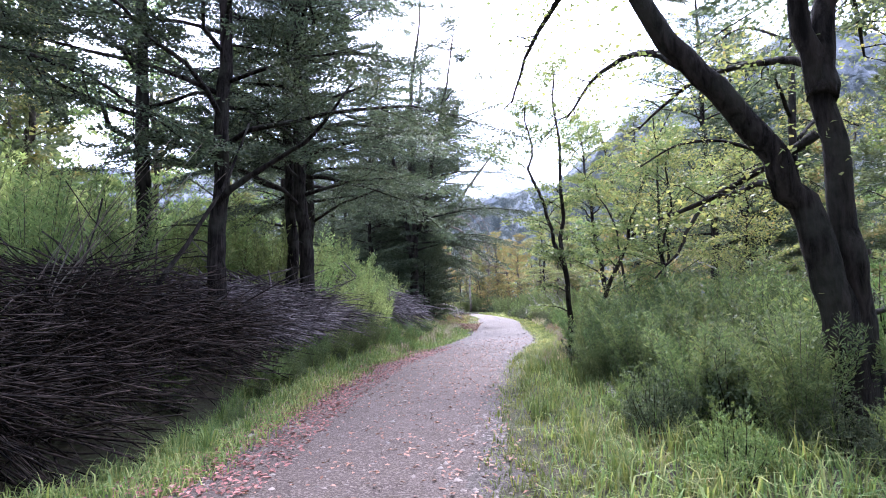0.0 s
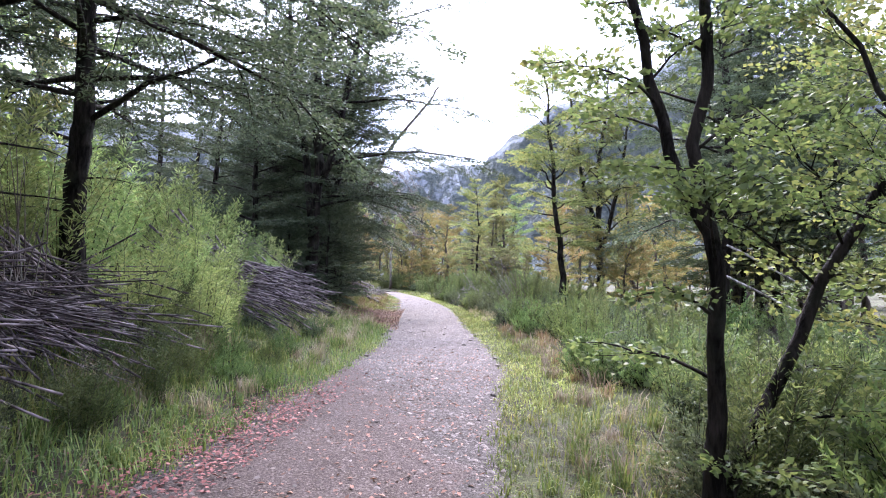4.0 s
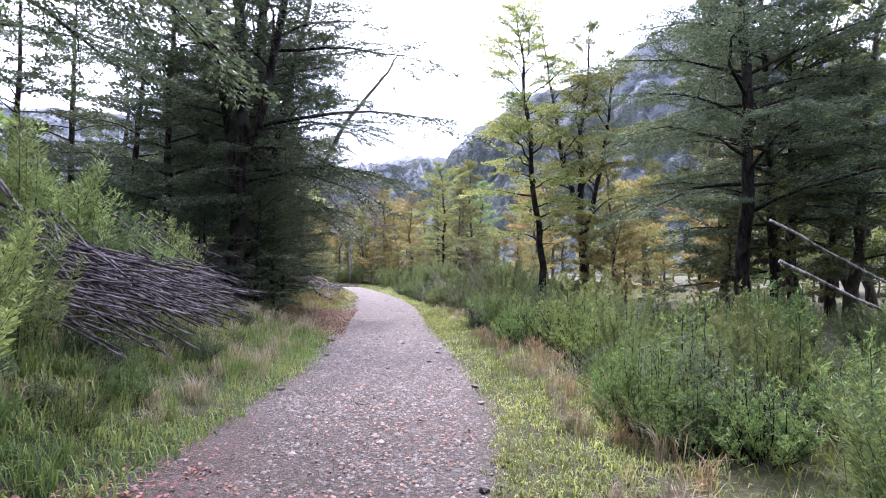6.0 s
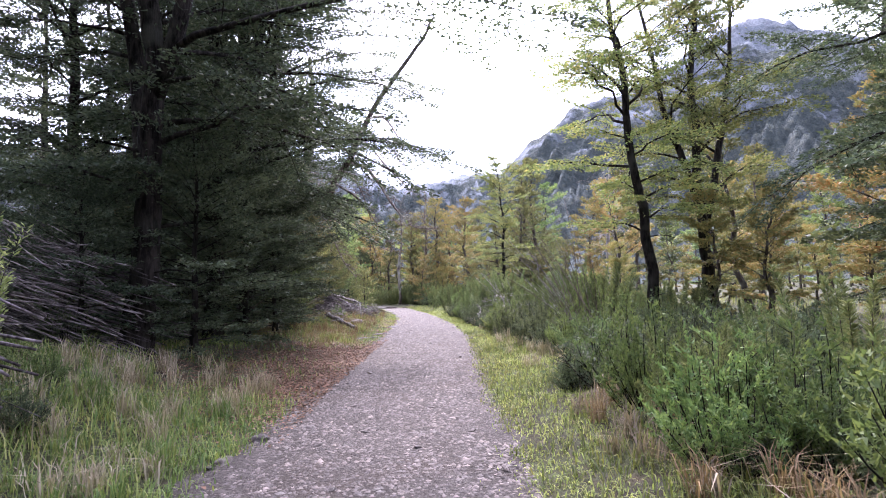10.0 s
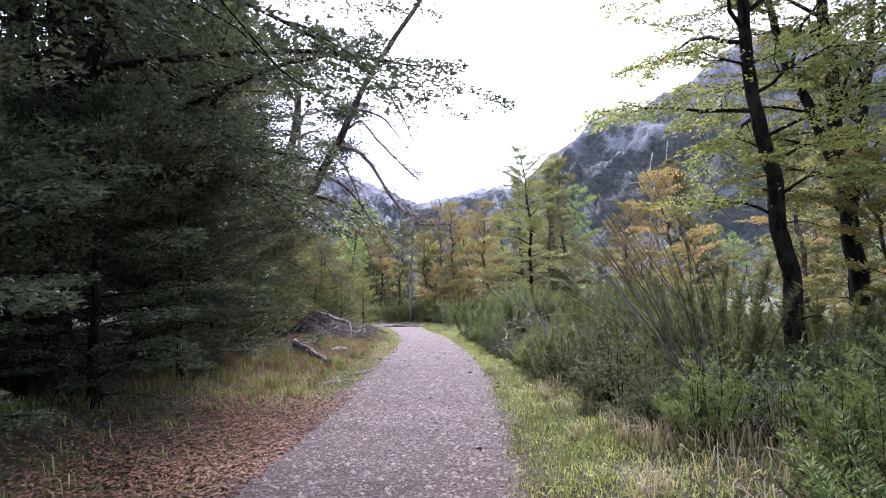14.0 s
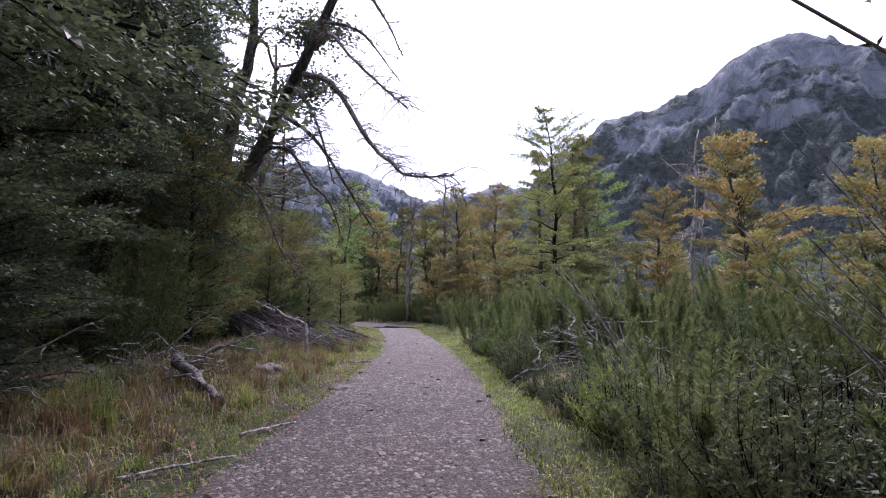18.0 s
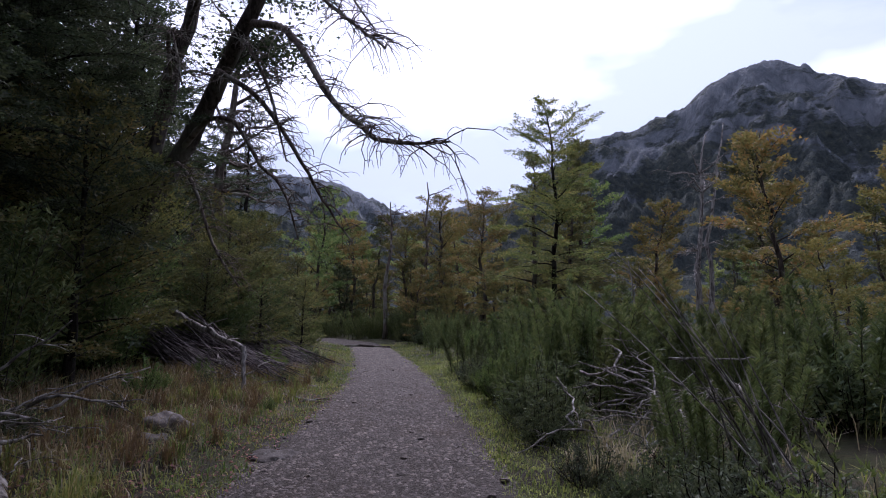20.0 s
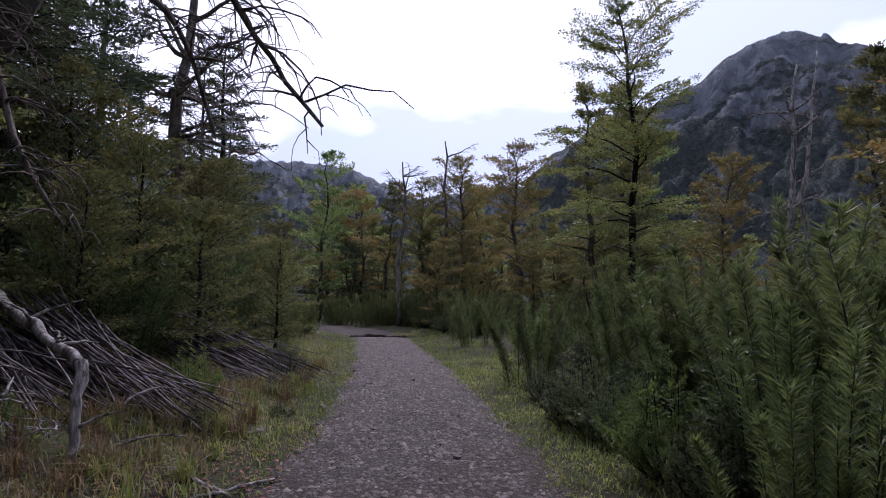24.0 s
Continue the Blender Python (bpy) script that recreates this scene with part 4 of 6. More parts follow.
for k in range(22):
    x, y = rs.uniform(-25, 25), rs.uniform(-34, -10)
    plant(SHADE_WOOD, (DISTANT[1], DARK_FAR[0])[k % 2], x, y, rs.uniform(0, 360), rs.uniform(0.9, 1.2))

# ---- shrubs ----
BAMBOO = [make_plumes("pale green bamboo thicket with upright leafy canes", "bamboo", 41 + k, 3.0, 1.1, 24, 190, (0.13, 0.030), "bamboo_leaf", "bark_grey", 0.26, 1.5, "bamboo_clump", 0.26, 0.02, False) for k in range(2)]
BROOM = [make_plumes("dark green feathery upright broom shrub", "shrub", 51 + k, 1.8, 1.0, 13, 560, (0.085, 0.013), "plume_leaf", "bark_grey", 0.3, 1.3, "broom_shrub", 0.075, 0.06) for k in range(2)]
SHRUB = [make_shrub("dense dark green small-leaved shrub", "shrub", 61, 1.2, 0.85, 34, 80, (0.07, 0.036), reach=0.26),
         make_shrub("low grey-green twiggy shrub", "shrub", 62, 0.85, 0.8, 32, 64, (0.066, 0.034), "grey_leaf", bare=0.3, reach=0.26),
         make_shrub("bright green leafy bush", "shrub", 63, 1.4, 0.9, 30, 80, (0.085, 0.04), "bush_leaf", reach=0.28, upright=0.8)]
NEAR = [make_shrub("dense dark green small-leaved shrub", "shrub", 64, 1.15, 0.8, 52, 170, (0.046, 0.022), reach=0.22, twigs_on=9),
        make_shrub("low grey-green twiggy shrub", "shrub", 65, 0.9, 0.8, 46, 120, (0.044, 0.02), "grey_leaf", bare=0.35, reach=0.22),
        make_shrub("bright green leafy bush", "shrub", 66, 1.25, 0.75, 40, 170, (0.058, 0.021), "bush_leaf", upright=1.1, reach=0.24, twigs_on=9)]
FINE_OF = {SHRUB[0]: NEAR[0], SHRUB[1]: NEAR[1], SHRUB[2]: NEAR[2]}
YOUNG = make_tree("bushy young evergreen with yellow-green tips", "tree", 47, 4.6, 0.06, 0.25, 1.7, 44, 18, 55, 14, 6, 110, (0.07, 0.042), 0.6, "olive_leaf", "bark", dome, gap=0.15, dead=0)
BUSHY = make_tree("bushy dark evergreen spreading low over the verge", "tree", 48, 5.0, 0.07, 0.2, 2.0, 54, 8, 50, 16, 7, 120, (0.075, 0.042), 0.65, "dark_leaf", "bark", dome, gap=0.1, dead=0)
home(BUSHY, -3.5, 27.0, 0, 0.8)
for x, y, turn, size in [(-3.5, 30.0, 80, 1.0), (-3.5, 32.3, 170, 1.0), (-3.9, 34.6, 20, 0.9), (-5.4, 31.0, 20, 1.1), (-4.6, 25.6, 200, 0.7), (-8.4, 28.4, 240, 0.9), (-7.6, 30.0, 300, 1.0), (-4.6, 35.9, 60, 0.7), (-5.4, 28.0, 0, 0.9), (-6.2, 33.6, 120, 0.9)]:
    put(BUSHY, x, y, turn, size, group="evergreens beside the path")
home(YOUNG, -4.7, 41.6, 0)
for x, y, turn, size in [(-5.8, 39.8, 60, 1.0), (-5.3, 44.3, 130, 0.95), (-4.4, 47.6, 200, 0.8), (-6.2, 48.5, 20, 1.1), (-5.0, 51.5, 280, 0.9), (-7.0, 42.6, 100, 1.25), (-5.6, 37.4, 310, 0.8), (-6.0, 55.0, 40, 1.1), (-4.9, 57.6, 150, 0.8), (-3.7, 48.2, 50, 0.6), (-3.1, 50.8, 120, 0.55), (-4.3, 46.0, 190, 0.6)]:
    put(YOUNG, x, y, turn, size, group="young evergreens beside the path")
home(BAMBOO[0], -6.6, 15.0, 0)
home(BAMBOO[1], -7.2, 12.9, 0)
home(BROOM[0], 2.6, 42.0, 0)
home(BROOM[1], 3.1, 43.6, 0)
home(SHRUB[0], 6.5, 40.3, 0)
home(SHRUB[1], 7.0, 24.0, 0)
home(SHRUB[2], 7.2, 19.6, 0)
home(NEAR[0], 2.5, 40.2, 0, 0.9)
home(NEAR[1], 2.9, 24.4, 0)
home(NEAR[2], 3.2, 19.4, 0)
THICKET = make_plumes("tall dark green thicket of leafy upright stems", "bamboo", 45, 3.4, 1.1, 30, 250, (0.13, 0.027), "thicket_leaf", "bark_grey", 0.3, 1.4, "bamboo_clump", 0.3, 0.02, False)
home(THICKET, -5.8, 42.2, 0)
for x, y, turn, size in [(-4.9, 40.2, 40, 0.9), (-5.4, 43.4, 90, 0.95), (-4.4, 47.2, 160, 0.75), (-5.2, 47.6, 200, 1.0), (-6.4, 41.8, 250, 1.2), (-4.6, 38.6, 300, 0.7), (-4.2, 50.5, 20, 0.8), (-5.8, 53.0, 70, 1.0), (-5.0, 35.8, 10, 0.6), (-7.5, 46.5, 110, 1.2)]:
    put(THICKET, x, y, turn, size, group="thicket beside the path")
for x, y, turn, size in [(1.8, 6.8, 0, 0.55), (2.7, 7.4, 90, 0.6), (3.3, 6.0, 200, 0.6), (2.2, 5.4, 300, 0.5), (2.9, 4.9, 30, 0.5), (1.7, 8.0, 10, 0.45), (2.4, 8.8, 50, 0.55), (3.9, 7.9, 20, 0.6), (2.0, 11.6, 80, 0.4), (3.2, 4.6, 150, 0.42), (1.35, 5.2, 10, 0.4), (1.75, 4.6, 70, 0.42), (1.3, 6.2, 130, 0.42), (2.0, 5.8, 200, 0.5), (1.5, 7.0, 250, 0.45), (2.35, 4.2, 300, 0.42), (2.7, 5.5, 20, 0.5), (1.9, 3.9, 90, 0.3), (1.45, 4.3, 160, 0.28), (2.9, 3.6, 160, 0.4), (1.05, 7.4, 60, 0.35)]:
    put(THICKET, x, y, turn, size, group="dark growth under the saplings", label="dark green leafy undergrowth below the saplings")
for k, (x, y, size) in enumerate([(-3.9, 8.6, 0.2), (-3.8, 10.2, 0.24), (-3.7, 11.4, 0.26), (-3.6, 12.6, 0.3), (-4.0, 13.6, 0.34), (-4.2, 14.6, 0.34), (-3.9, 7.4, 0.2), (-4.0, 6.3, 0.16), (-3.9, 5.2, 0.14), (-4.0, 9.4, 0.22), (-3.5, 13.4, 0.24)]):
    put(THICKET, x, y, 57 * k, size, group="weeds on the bank", label="dark green weeds at the foot of the cane heap")
for k, (x, y, size) in enumerate([(-3.1, 38.2, 0.4), (-3.2, 41.0, 0.45), (-2.8, 42.3, 0.4), (-2.0, 44.4, 0.35), (-2.6, 45.6, 0.5), (-1.9, 46.8, 0.35), (-3.2, 36.6, 0.45), (-2.8, 35.2, 0.4), (-2.3, 48.5, 0.55), (-2.7, 50.0, 0.55), (-1.6, 41.6, 0.2), (-1.5, 45.5, 0.25), (-2.9, 39.7, 0.3), (-3.3, 43.4, 0.3)]):
    put((NEAR[0], NEAR[2], NEAR[1])[k % 3], x, y, 83 * k, size, group="weeds on the verge")
rs = np.random.RandomState(91)


def sow(kinds, n, x_from, y_from, size, group):
    for k in range(n):
        y = rs.uniform(*y_from)
        x = rs.uniform(*x_from)
        x = right_edge(y) + x if x > 0 else left_edge(y) + x
        s = rs.uniform(*size)
        kind = kinds[k % len(kinds)]
        if min(abs(x - left_edge(y)), abs(x - right_edge(y))) < (3.8 if y < 26 else 2.1):
            kind = FINE_OF.get(kind, kind)
        if kind is THICKET:
            s *= 0.45
        if y_from[0] > 30 and x > 0 and 37.4 < y < 40.2 and x < 4.8:
            s *= 0.4
        put(kind, x, y, rs.uniform(0, 360), s, s * rs.uniform(0.85, 1.15), 0.04, group=group)


sow([THICKET], 26, (1.3, 3.4), (2.6, 6.4), (0.55, 1.0), "dark growth under the saplings")
sow([THICKET, NEAR[0]], 22, (1.1, 3.4), (6, 11), (0.5, 0.9), "dark growth under the saplings")
sow([NEAR[0], NEAR[2]], 14, (1.2, 3.2), (1.6, 5.0), (0.35, 0.6), "dark growth under the saplings")
LOW_WOOD = wood("low olive and golden beech growth on the valley floor")
for k in range(60):
    y = rs.uniform(62, 82)
    x = float(right_edge(y)) + rs.uniform(1.5, 15) if k < 44 else float(left_edge(y)) - rs.uniform(1.5, 7)
    plant(LOW_WOOD, FAR[(0, 2, 3, 0)[k % 4]], x, y, rs.uniform(0, 360), rs.uniform(0.32, 0.58))
sow(BAMBOO, 50, (-9.0, -3.6), (6, 24), (0.75, 1.15), "bamboo on the bank")
sow(BAMBOO, 40, (-13.0, -5.5), (7, 26), (0.95, 1.35), "bamboo on the bank")
sow(BAMBOO, 7, (-2.7, -1.7), (13.6, 16.4), (0.45, 0.62), "bamboo on the bank")
sow(BAMBOO, 12, (-4.6, -3.2), (19, 24), (0.45, 0.68), "bamboo on the bank")
sow(BAMBOO, 9, (-4.6, -3.2), (17.5, 22), (0.4, 0.6), "bamboo on the bank")
sow([SHRUB[2], SHRUB[0]], 16, (-2.4, -1.1), (15, 23), (0.25, 0.45), "weeds on the bank")
sow([SHRUB[0], SHRUB[1]], 14, (0.65, 1.0), (33, 47), (0.4, 0.6), "undergrowth beside the path")
sow(BAMBOO, 8, (-7.0, -4.4), (-2, 6), (0.7, 1.0), "bamboo on the bank")
sow([SHRUB[0], SHRUB[2]], 26, (-2.0, -0.7), (5, 17), (0.25, 0.45), "weeds on the bank")
sow([SHRUB[2], SHRUB[0], THICKET, SHRUB[0]], 36, (1.7, 7.5), (3.2, 13), (0.7, 1.05), "undergrowth beside the path")
sow([SHRUB[2], SHRUB[0], SHRUB[2], BROOM[0], THICKET], 70, (1.2, 8.5), (13.5, 26), (0.45, 0.85), "undergrowth beside the path")
for k, (x, y, size) in enumerate([(3.1, 30.4, 0.9), (3.7, 31.6, 1.15), (3.0, 32.6, 1.0), (4.6, 30.8, 1.1), (4.9, 32.4, 1.2), (5.8, 30.0, 1.0), (3.9, 33.6, 1.1), (2.9, 34.4, 0.9), (5.6, 33.8, 1.2), (3.6, 26.2, 0.8), (4.4, 25.2, 0.95), (5.4, 26.4, 0.9), (3.4, 23.2, 0.9), (4.6, 22.4, 1.0), (3.2, 21.0, 0.85), (4.2, 20.2, 1.0), (2.9, 35.8, 0.8), (3.5, 28.9, 0.6), (2.75, 33.3, 0.75), (2.75, 35.0, 0.7), (2.6, 36.6, 0.6), (2.35, 37.8, 0.5), (2.3, 39.4, 0.6), (2.3, 41.4, 0.8), (2.2, 43.0, 0.7), (2.0, 44.8, 0.75)]):
    put((NEAR[0], NEAR[1], NEAR[0], BROOM[0], NEAR[2])[k % 5], x, y, 70 * k, size, group="undergrowth beside the path")
sow([SHRUB[0], SHRUB[2], SHRUB[1], SHRUB[0]], 50, (1.0, 5.5), (22, 31), (0.45, 0.8), "undergrowth beside the path")
sow([SHRUB[0], SHRUB[1], SHRUB[2]], 30, (1.25, 2.9), (14, 24), (0.4, 0.7), "undergrowth beside the path")
sow([SHRUB[0], BROOM[0], SHRUB[1], BROOM[1]], 36, (1.0, 6.5), (31, 38), (0.65, 1.0), "undergrowth beside the path")
sow([BROOM[0], BROOM[1], SHRUB[0], BROOM[1]], 48, (0.95, 7), (38, 49), (0.95, 1.35), "broom beside the path")
sow([BROOM[0], BROOM[1], SHRUB[2]], 44, (0.9, 14), (49, 70), (0.8, 1.15), "broom beside the path")
sow([SHRUB[0], SHRUB[2], BROOM[0]], 18, (-5.5, -1.8), (49, 61), (0.7, 1.15), "undergrowth beside the path")
sow([SHRUB[0], SHRUB[2]], 10, (-6.5, -3.6), (40, 49), (0.7, 1.1), "undergrowth beside the path")
sow([SHRUB[0], SHRUB[1]], 14, (-5.5, -2.6), (25, 38), (0.5, 0.9), "undergrowth beside the path")
for k in range(32):
    plant(LOW_WOOD, FAR[(0, 2)[k % 2]], rs.uniform(8, 36), rs.uniform(20, 76), rs.uniform(0, 360), rs.uniform(0.35, 0.5))
sow([SHRUB[2], BROOM[1], SHRUB[0], BROOM[0]], 32, (6, 34), (20, 76), (0.35, 0.5), "low growth on the valley floor")
sow([BROOM[0], BROOM[1]], 26, (0.5, 6), (66, 76), (0.85, 1.25), "broom at the bend")
sow([BROOM[0], SHRUB[0], BROOM[1]], 24, (0.7, 5), (59, 72), (0.8, 1.25), "broom at the bend")
sow([SHRUB[0], BROOM[1], SHRUB[2]], 16, (-5, -0.9), (58, 70), (0.6, 1.0), "broom at the bend")


# ---- grass, gravel, fallen leaves ----
def grass(n, side, u_lo, u_hi, y_lo, y_hi, h_lo, h_hi, mat, seed, label, clump=0.12, thin=1.0):
    rs = np.random.RandomState(seed)
    m = n // 7
    y = rs.uniform(y_lo, y_hi, m)
    u = u_lo + (u_hi - u_lo) * rs.uniform(0, 1, m) ** thin
    keep = wave(u * 1.3 + side, y, 0.9, seed) + rs.uniform(-0.7, 0.9, m) > -0.15
    keep &= ~((side < 0) & (rs.uniform(0, 1, m) < 0.93 * soft_step(23, 25.5, y) * (1 - soft_step(30, 33, y)) * (1 - soft_step(1.6, 3.0, u))))  # leaf litter there
    keep &= ~((side < 0) & (u > 1.15 + 0.15 * np.sin(3 * y)) & (y < 9))  # bare earth under the canes
    y, u = y[keep], u[keep]
    x = np.where(side < 0, left_edge(y) - u, right_edge(y) + u)
    k = 7
    bx = np.repeat(x, k) + rs.normal(0, clump, len(x) * k) * 0.6
    by = np.repeat(y, k) + rs.normal(0, clump, len(x) * k) * 0.6
    size = np.repeat(rs.uniform(0.55, 1.0, len(x)) * (0.55 + 0.45 * np.clip(u / 0.8, 0, 1)), k)
    base = np.stack([bx, by, ground_z(bx, by) - 0.01], 1)
    a = rs.uniform(0, 6.28, len(bx))
    way = np.stack([np.cos(a), np.sin(a), 0 * a], 1)
    g = Geo()
    g.blades(base, way, rs.uniform(h_lo, h_hi, len(bx)) * size, rs.uniform(0.006, 0.014, len(bx)) * (1 + 0.3 * h_hi), rs, 1.2)
    return tagged(g.part("grass", MAT[mat]), label, "grass", kind="stuff")


grass(84000, -1, -0.12, 4.0, 0.5, 30, 0.10, 0.40, "grass", 5, "rough green and straw-coloured grass on the bank", clump=0.2, thin=1.3)
grass(14000, -1, 0.15, 4.0, 3, 62, 0.12, 0.42, "straw", 6, "dry straw-coloured grass", thin=1.1)
grass(26000, -1, -0.12, 3.2, 30, 62, 0.06, 0.26, "grass", 7, "short green grass along the path", thin=1.3)
grass(44000, 1, -0.15, 2.6, 0.5, 36, 0.08, 0.30, "grass", 8, "green and yellow grass along the path", thin=1.4)
grass(18000, 1, -0.12, 1.8, 36, 64, 0.08, 0.26, "grass", 9, "short green grass along the path", thin=1.4)
grass(5000, 1, 0.8, 5.0, 8, 50, 0.2, 0.55, "straw", 10, "dry standing grass among the shrubs")
grass(11000, 1, 2.0, 22.0, 25, 75, 0.4, 0.9, "turf", 11, "pale tall grass on the valley floor", clump=0.4)
grass(60000, 1, -0.1, 1.5, 13, 52, 0.05, 0.15, "turf", 12, "short yellow-green turf along the path", clump=0.2, thin=1.2)
grass(34000, -1, -0.1, 1.5, 22, 58, 0.05, 0.14, "turf", 13, "short yellow-green turf along the path", clump=0.2, thin=1.2)
grass(2500, 1, 1.2, 5.0, 26, 30.5, 0.25, 0.55, "straw", 14, "dead straw and ferns on the low bank")
grass(9000, -1, -0.5, 0.05, 1, 60, 0.03, 0.10, "grass", 15, "thin grass creeping over the path edge", clump=0.16)
grass(9000, 1, -0.5, 0.05, 1, 60, 0.03, 0.10, "grass", 16, "thin grass creeping over the path edge", clump=0.16)
grass(20000, -1, 0.9, 4.2, 31, 47, 0.12, 0.42, "dry", 17, "brown dying grass on the verge", clump=0.2)


grass(20000, -1, 1.0, 4.6, 10, 23, 0.12, 0.42, "grass", 19, "rough green grass higher up the bank", clump=0.22)


def tufts(n, side, u_lo, u_hi, y_lo, y_hi, length, mat, seed, label, per=46):
    """Tussocks: blades that rise from one foot and arch outwards."""
    rs = np.random.RandomState(seed)
    y, u = rs.uniform(y_lo, y_hi, n), rs.uniform(u_lo, u_hi, n)
    u = np.where((side < 0) & (y < 9), np.minimum(u, 1.0), u)
    x = np.where(side < 0, left_edge(y) - u, right_edge(y) + u)
    size = np.repeat(length * rs.uniform(0.45, 1.15, n), per)
    bx, by = np.repeat(x, per) + rs.normal(0, 0.045, n * per), np.repeat(y, per) + rs.normal(0, 0.045, n * per)
    a = rs.uniform(0, 6.28, n * per)
    g = Geo()
    g.blades(np.stack([bx, by, ground_z(bx, by) - 0.01], 1), np.stack([np.cos(a), np.sin(a), 0 * a], 1), size * rs.uniform(0.5, 1.1, n * per), rs.uniform(0.006, 0.012, n * per), rs, 1.0)
    return tagged(g.part("grass_tussocks", MAT[mat]), label, "grass", kind="stuff")


grass(16000, 1, 0.3, 4.5, -1, 9, 0.10, 0.40, "grass", 18, "green grass under the forked tree", clump=0.2)
tufts(130, 1, 0.2, 2.4, 0.5, 12, 0.4, "grass", 28, "arching green grass tussocks by the path")
tufts(260, -1, 0.2, 2.6, 3, 25, 0.42, "grass", 21, "arching green grass tussocks on the bank")
tufts(150, -1, 0.3, 2.6, 12, 26, 0.46, "straw", 22, "bleached grass tussocks on the bank")
tufts(45, 1, 0.5, 1.3, 9, 24, 0.45, "straw", 23, "bleached grass standing at the shrubs' foot")
tufts(30, 1, 0.7, 1.4, 12, 24, 0.45, "dry", 24, "brown grass standing at the shrubs' foot")
tufts(150, -1, 0.5, 3.0, 33, 50, 0.42, "dry", 25, "brown grass tussocks on the verge")
tufts(110, -1, 0.4, 2.6, 31, 52, 0.36, "grass", 26, "green grass tussocks on the verge")
tufts(35, 1, 0.5, 1.2, 26, 40, 0.4, "straw", 27, "bleached grass standing at the shrubs' foot")


def scatter_leaves(n, seed, u_lo, u_hi, y_lo, y_hi, label):
    """Fallen leaves along one edge of the path; u runs outwards from the edge."""
    rs = np.random.RandomState(seed)
    y = rs.uniform(y_lo, y_hi, n) + rs.normal(0, 0.9, n)
    u = u_lo + (u_hi - u_lo) * np.abs(rs.normal(0.35, 0.28, n))
    x = left_edge(y) - u
    base = np.stack([x, y, ground_z(x, y) + rs.uniform(0.022, 0.05, n)], 1)
    a = rs.uniform(0, 6.28, n)
    way = np.stack([np.cos(a), np.sin(a), rs.normal(0, 0.25, n)], 1)
    g = Geo()
    g.leaves(base, way, rs.uniform(0.03, 0.065, n), rs.uniform(0.02, 0.04, n), rs, 0.3, 0.85)
    return tagged(g.part("fallen_leaves", MAT["litter"]), label, "leaves", kind="stuff")


scatter_leaves(6500, 41, -0.75, 0.75, 0.5, 14, "brown fallen leaves along the path edge")
scatter_leaves(21000, 42, -0.5, 2.2, 24, 32, "rust-red fallen leaves under the evergreens")
scatter_leaves(2800, 44, -2.7, 0.2, 0.5, 18, "scattered brown leaves trodden into the path")
scatter_leaves(2500, 43, -0.2, 3.0, 34, 44, "rust-brown fallen leaves on the verge")


def pebbles(n, seed, size_lo, size_hi, y_lo, y_hi, over=1.04):
    rs = np.random.RandomState(seed)
    y = y_lo + (y_hi - y_lo) * rs.uniform(0, 1, n)
    s = rs.uniform(-over, over, n)
    lo, hi = left_edge(y), right_edge(y)
    x = lo + (hi - lo) * (s + 1) / 2
    r = rs.uniform(size_lo, size_hi, n) * rs.uniform(0.6, 1.0, n)
    a = rs.uniform(0, 6.28, n)
    z = ground_z(x, y) + 0.02 - 0.04 * np.minimum(np.abs(s), 1) ** 6
    ring = []
    for k in range(5):
        ang = a + k * 2 * np.pi / 5
        rr = r * rs.uniform(0.7, 1.15, n)
        ring.append(np.stack([x + rr * np.cos(ang), y + rr * np.sin(ang) * 0.75, z + 0.05 * r], 1))
    top = np.stack([x + rs.normal(0, 0.2, n) * r, y + rs.normal(0, 0.2, n) * r, z + r * rs.uniform(0.35, 0.75, n)], 1)
    verts = np.stack(ring + [top], 1).reshape(-1, 3)
    o = 6 * np.arange(n)[:, None]
    tris = np.concatenate([o + [[k, (k + 1) % 5, 5]] for k in range(5)])
    g = Geo()
    g.add(verts, None, tris)
    return tagged(g.part("gravel", MAT["stone"]), "loose grey gravel on the path", "gravel", kind="stuff")


pebbles(14000, 15, 0.010, 0.028, 1, 16)
pebbles(30000, 18, 0.010, 0.030, 16, 31)
pebbles(34000, 16, 0.012, 0.036, 30, 62)
pebbles(6000, 17, 0.024, 0.048, 1, 62, 1.15)


# ---- single trees, dead wood, canes, boulders ----
def smooth_line(pts, k=4):
    """Rounds a short polyline (Catmull-Rom)."""
    p = np.array(pts, float)
    p = np.concatenate([[2 * p[0] - p[1]], p, [2 * p[-1] - p[-2]]])
    out = []
    for i in range(1, len(p) - 2):
        for t in np.linspace(0, 1, k, endpoint=False):
            out.append(0.5 * (2 * p[i] + (p[i + 1] - p[i - 1]) * t + (2 * p[i - 1] - 5 * p[i] + 4 * p[i + 1] - p[i + 2]) * t**2 + (3 * p[i] - p[i - 1] - 3 * p[i + 1] + p[i + 2]) * t**3))
    out.append(p[-2])
    return np.array(out)


def beam(parent, name, pts, r_from, r_to, mat, sides=9, lump=0.06, seed=0, label="", k=4):
    rs = np.random.RandomState(seed + 7)
    line = smooth_line(pts, k)
    if len(line) > 4:
        line[1:-1] += rs.normal(0, 0.12 * min(r_from, 0.15), (len(line) - 2, 3))
    g = Geo()
    g.tube(line, np.linspace(r_from, r_to, len(line)), sides, lump, rs)
    return g.part(name, MAT[mat], parent, label, smooth=True), line


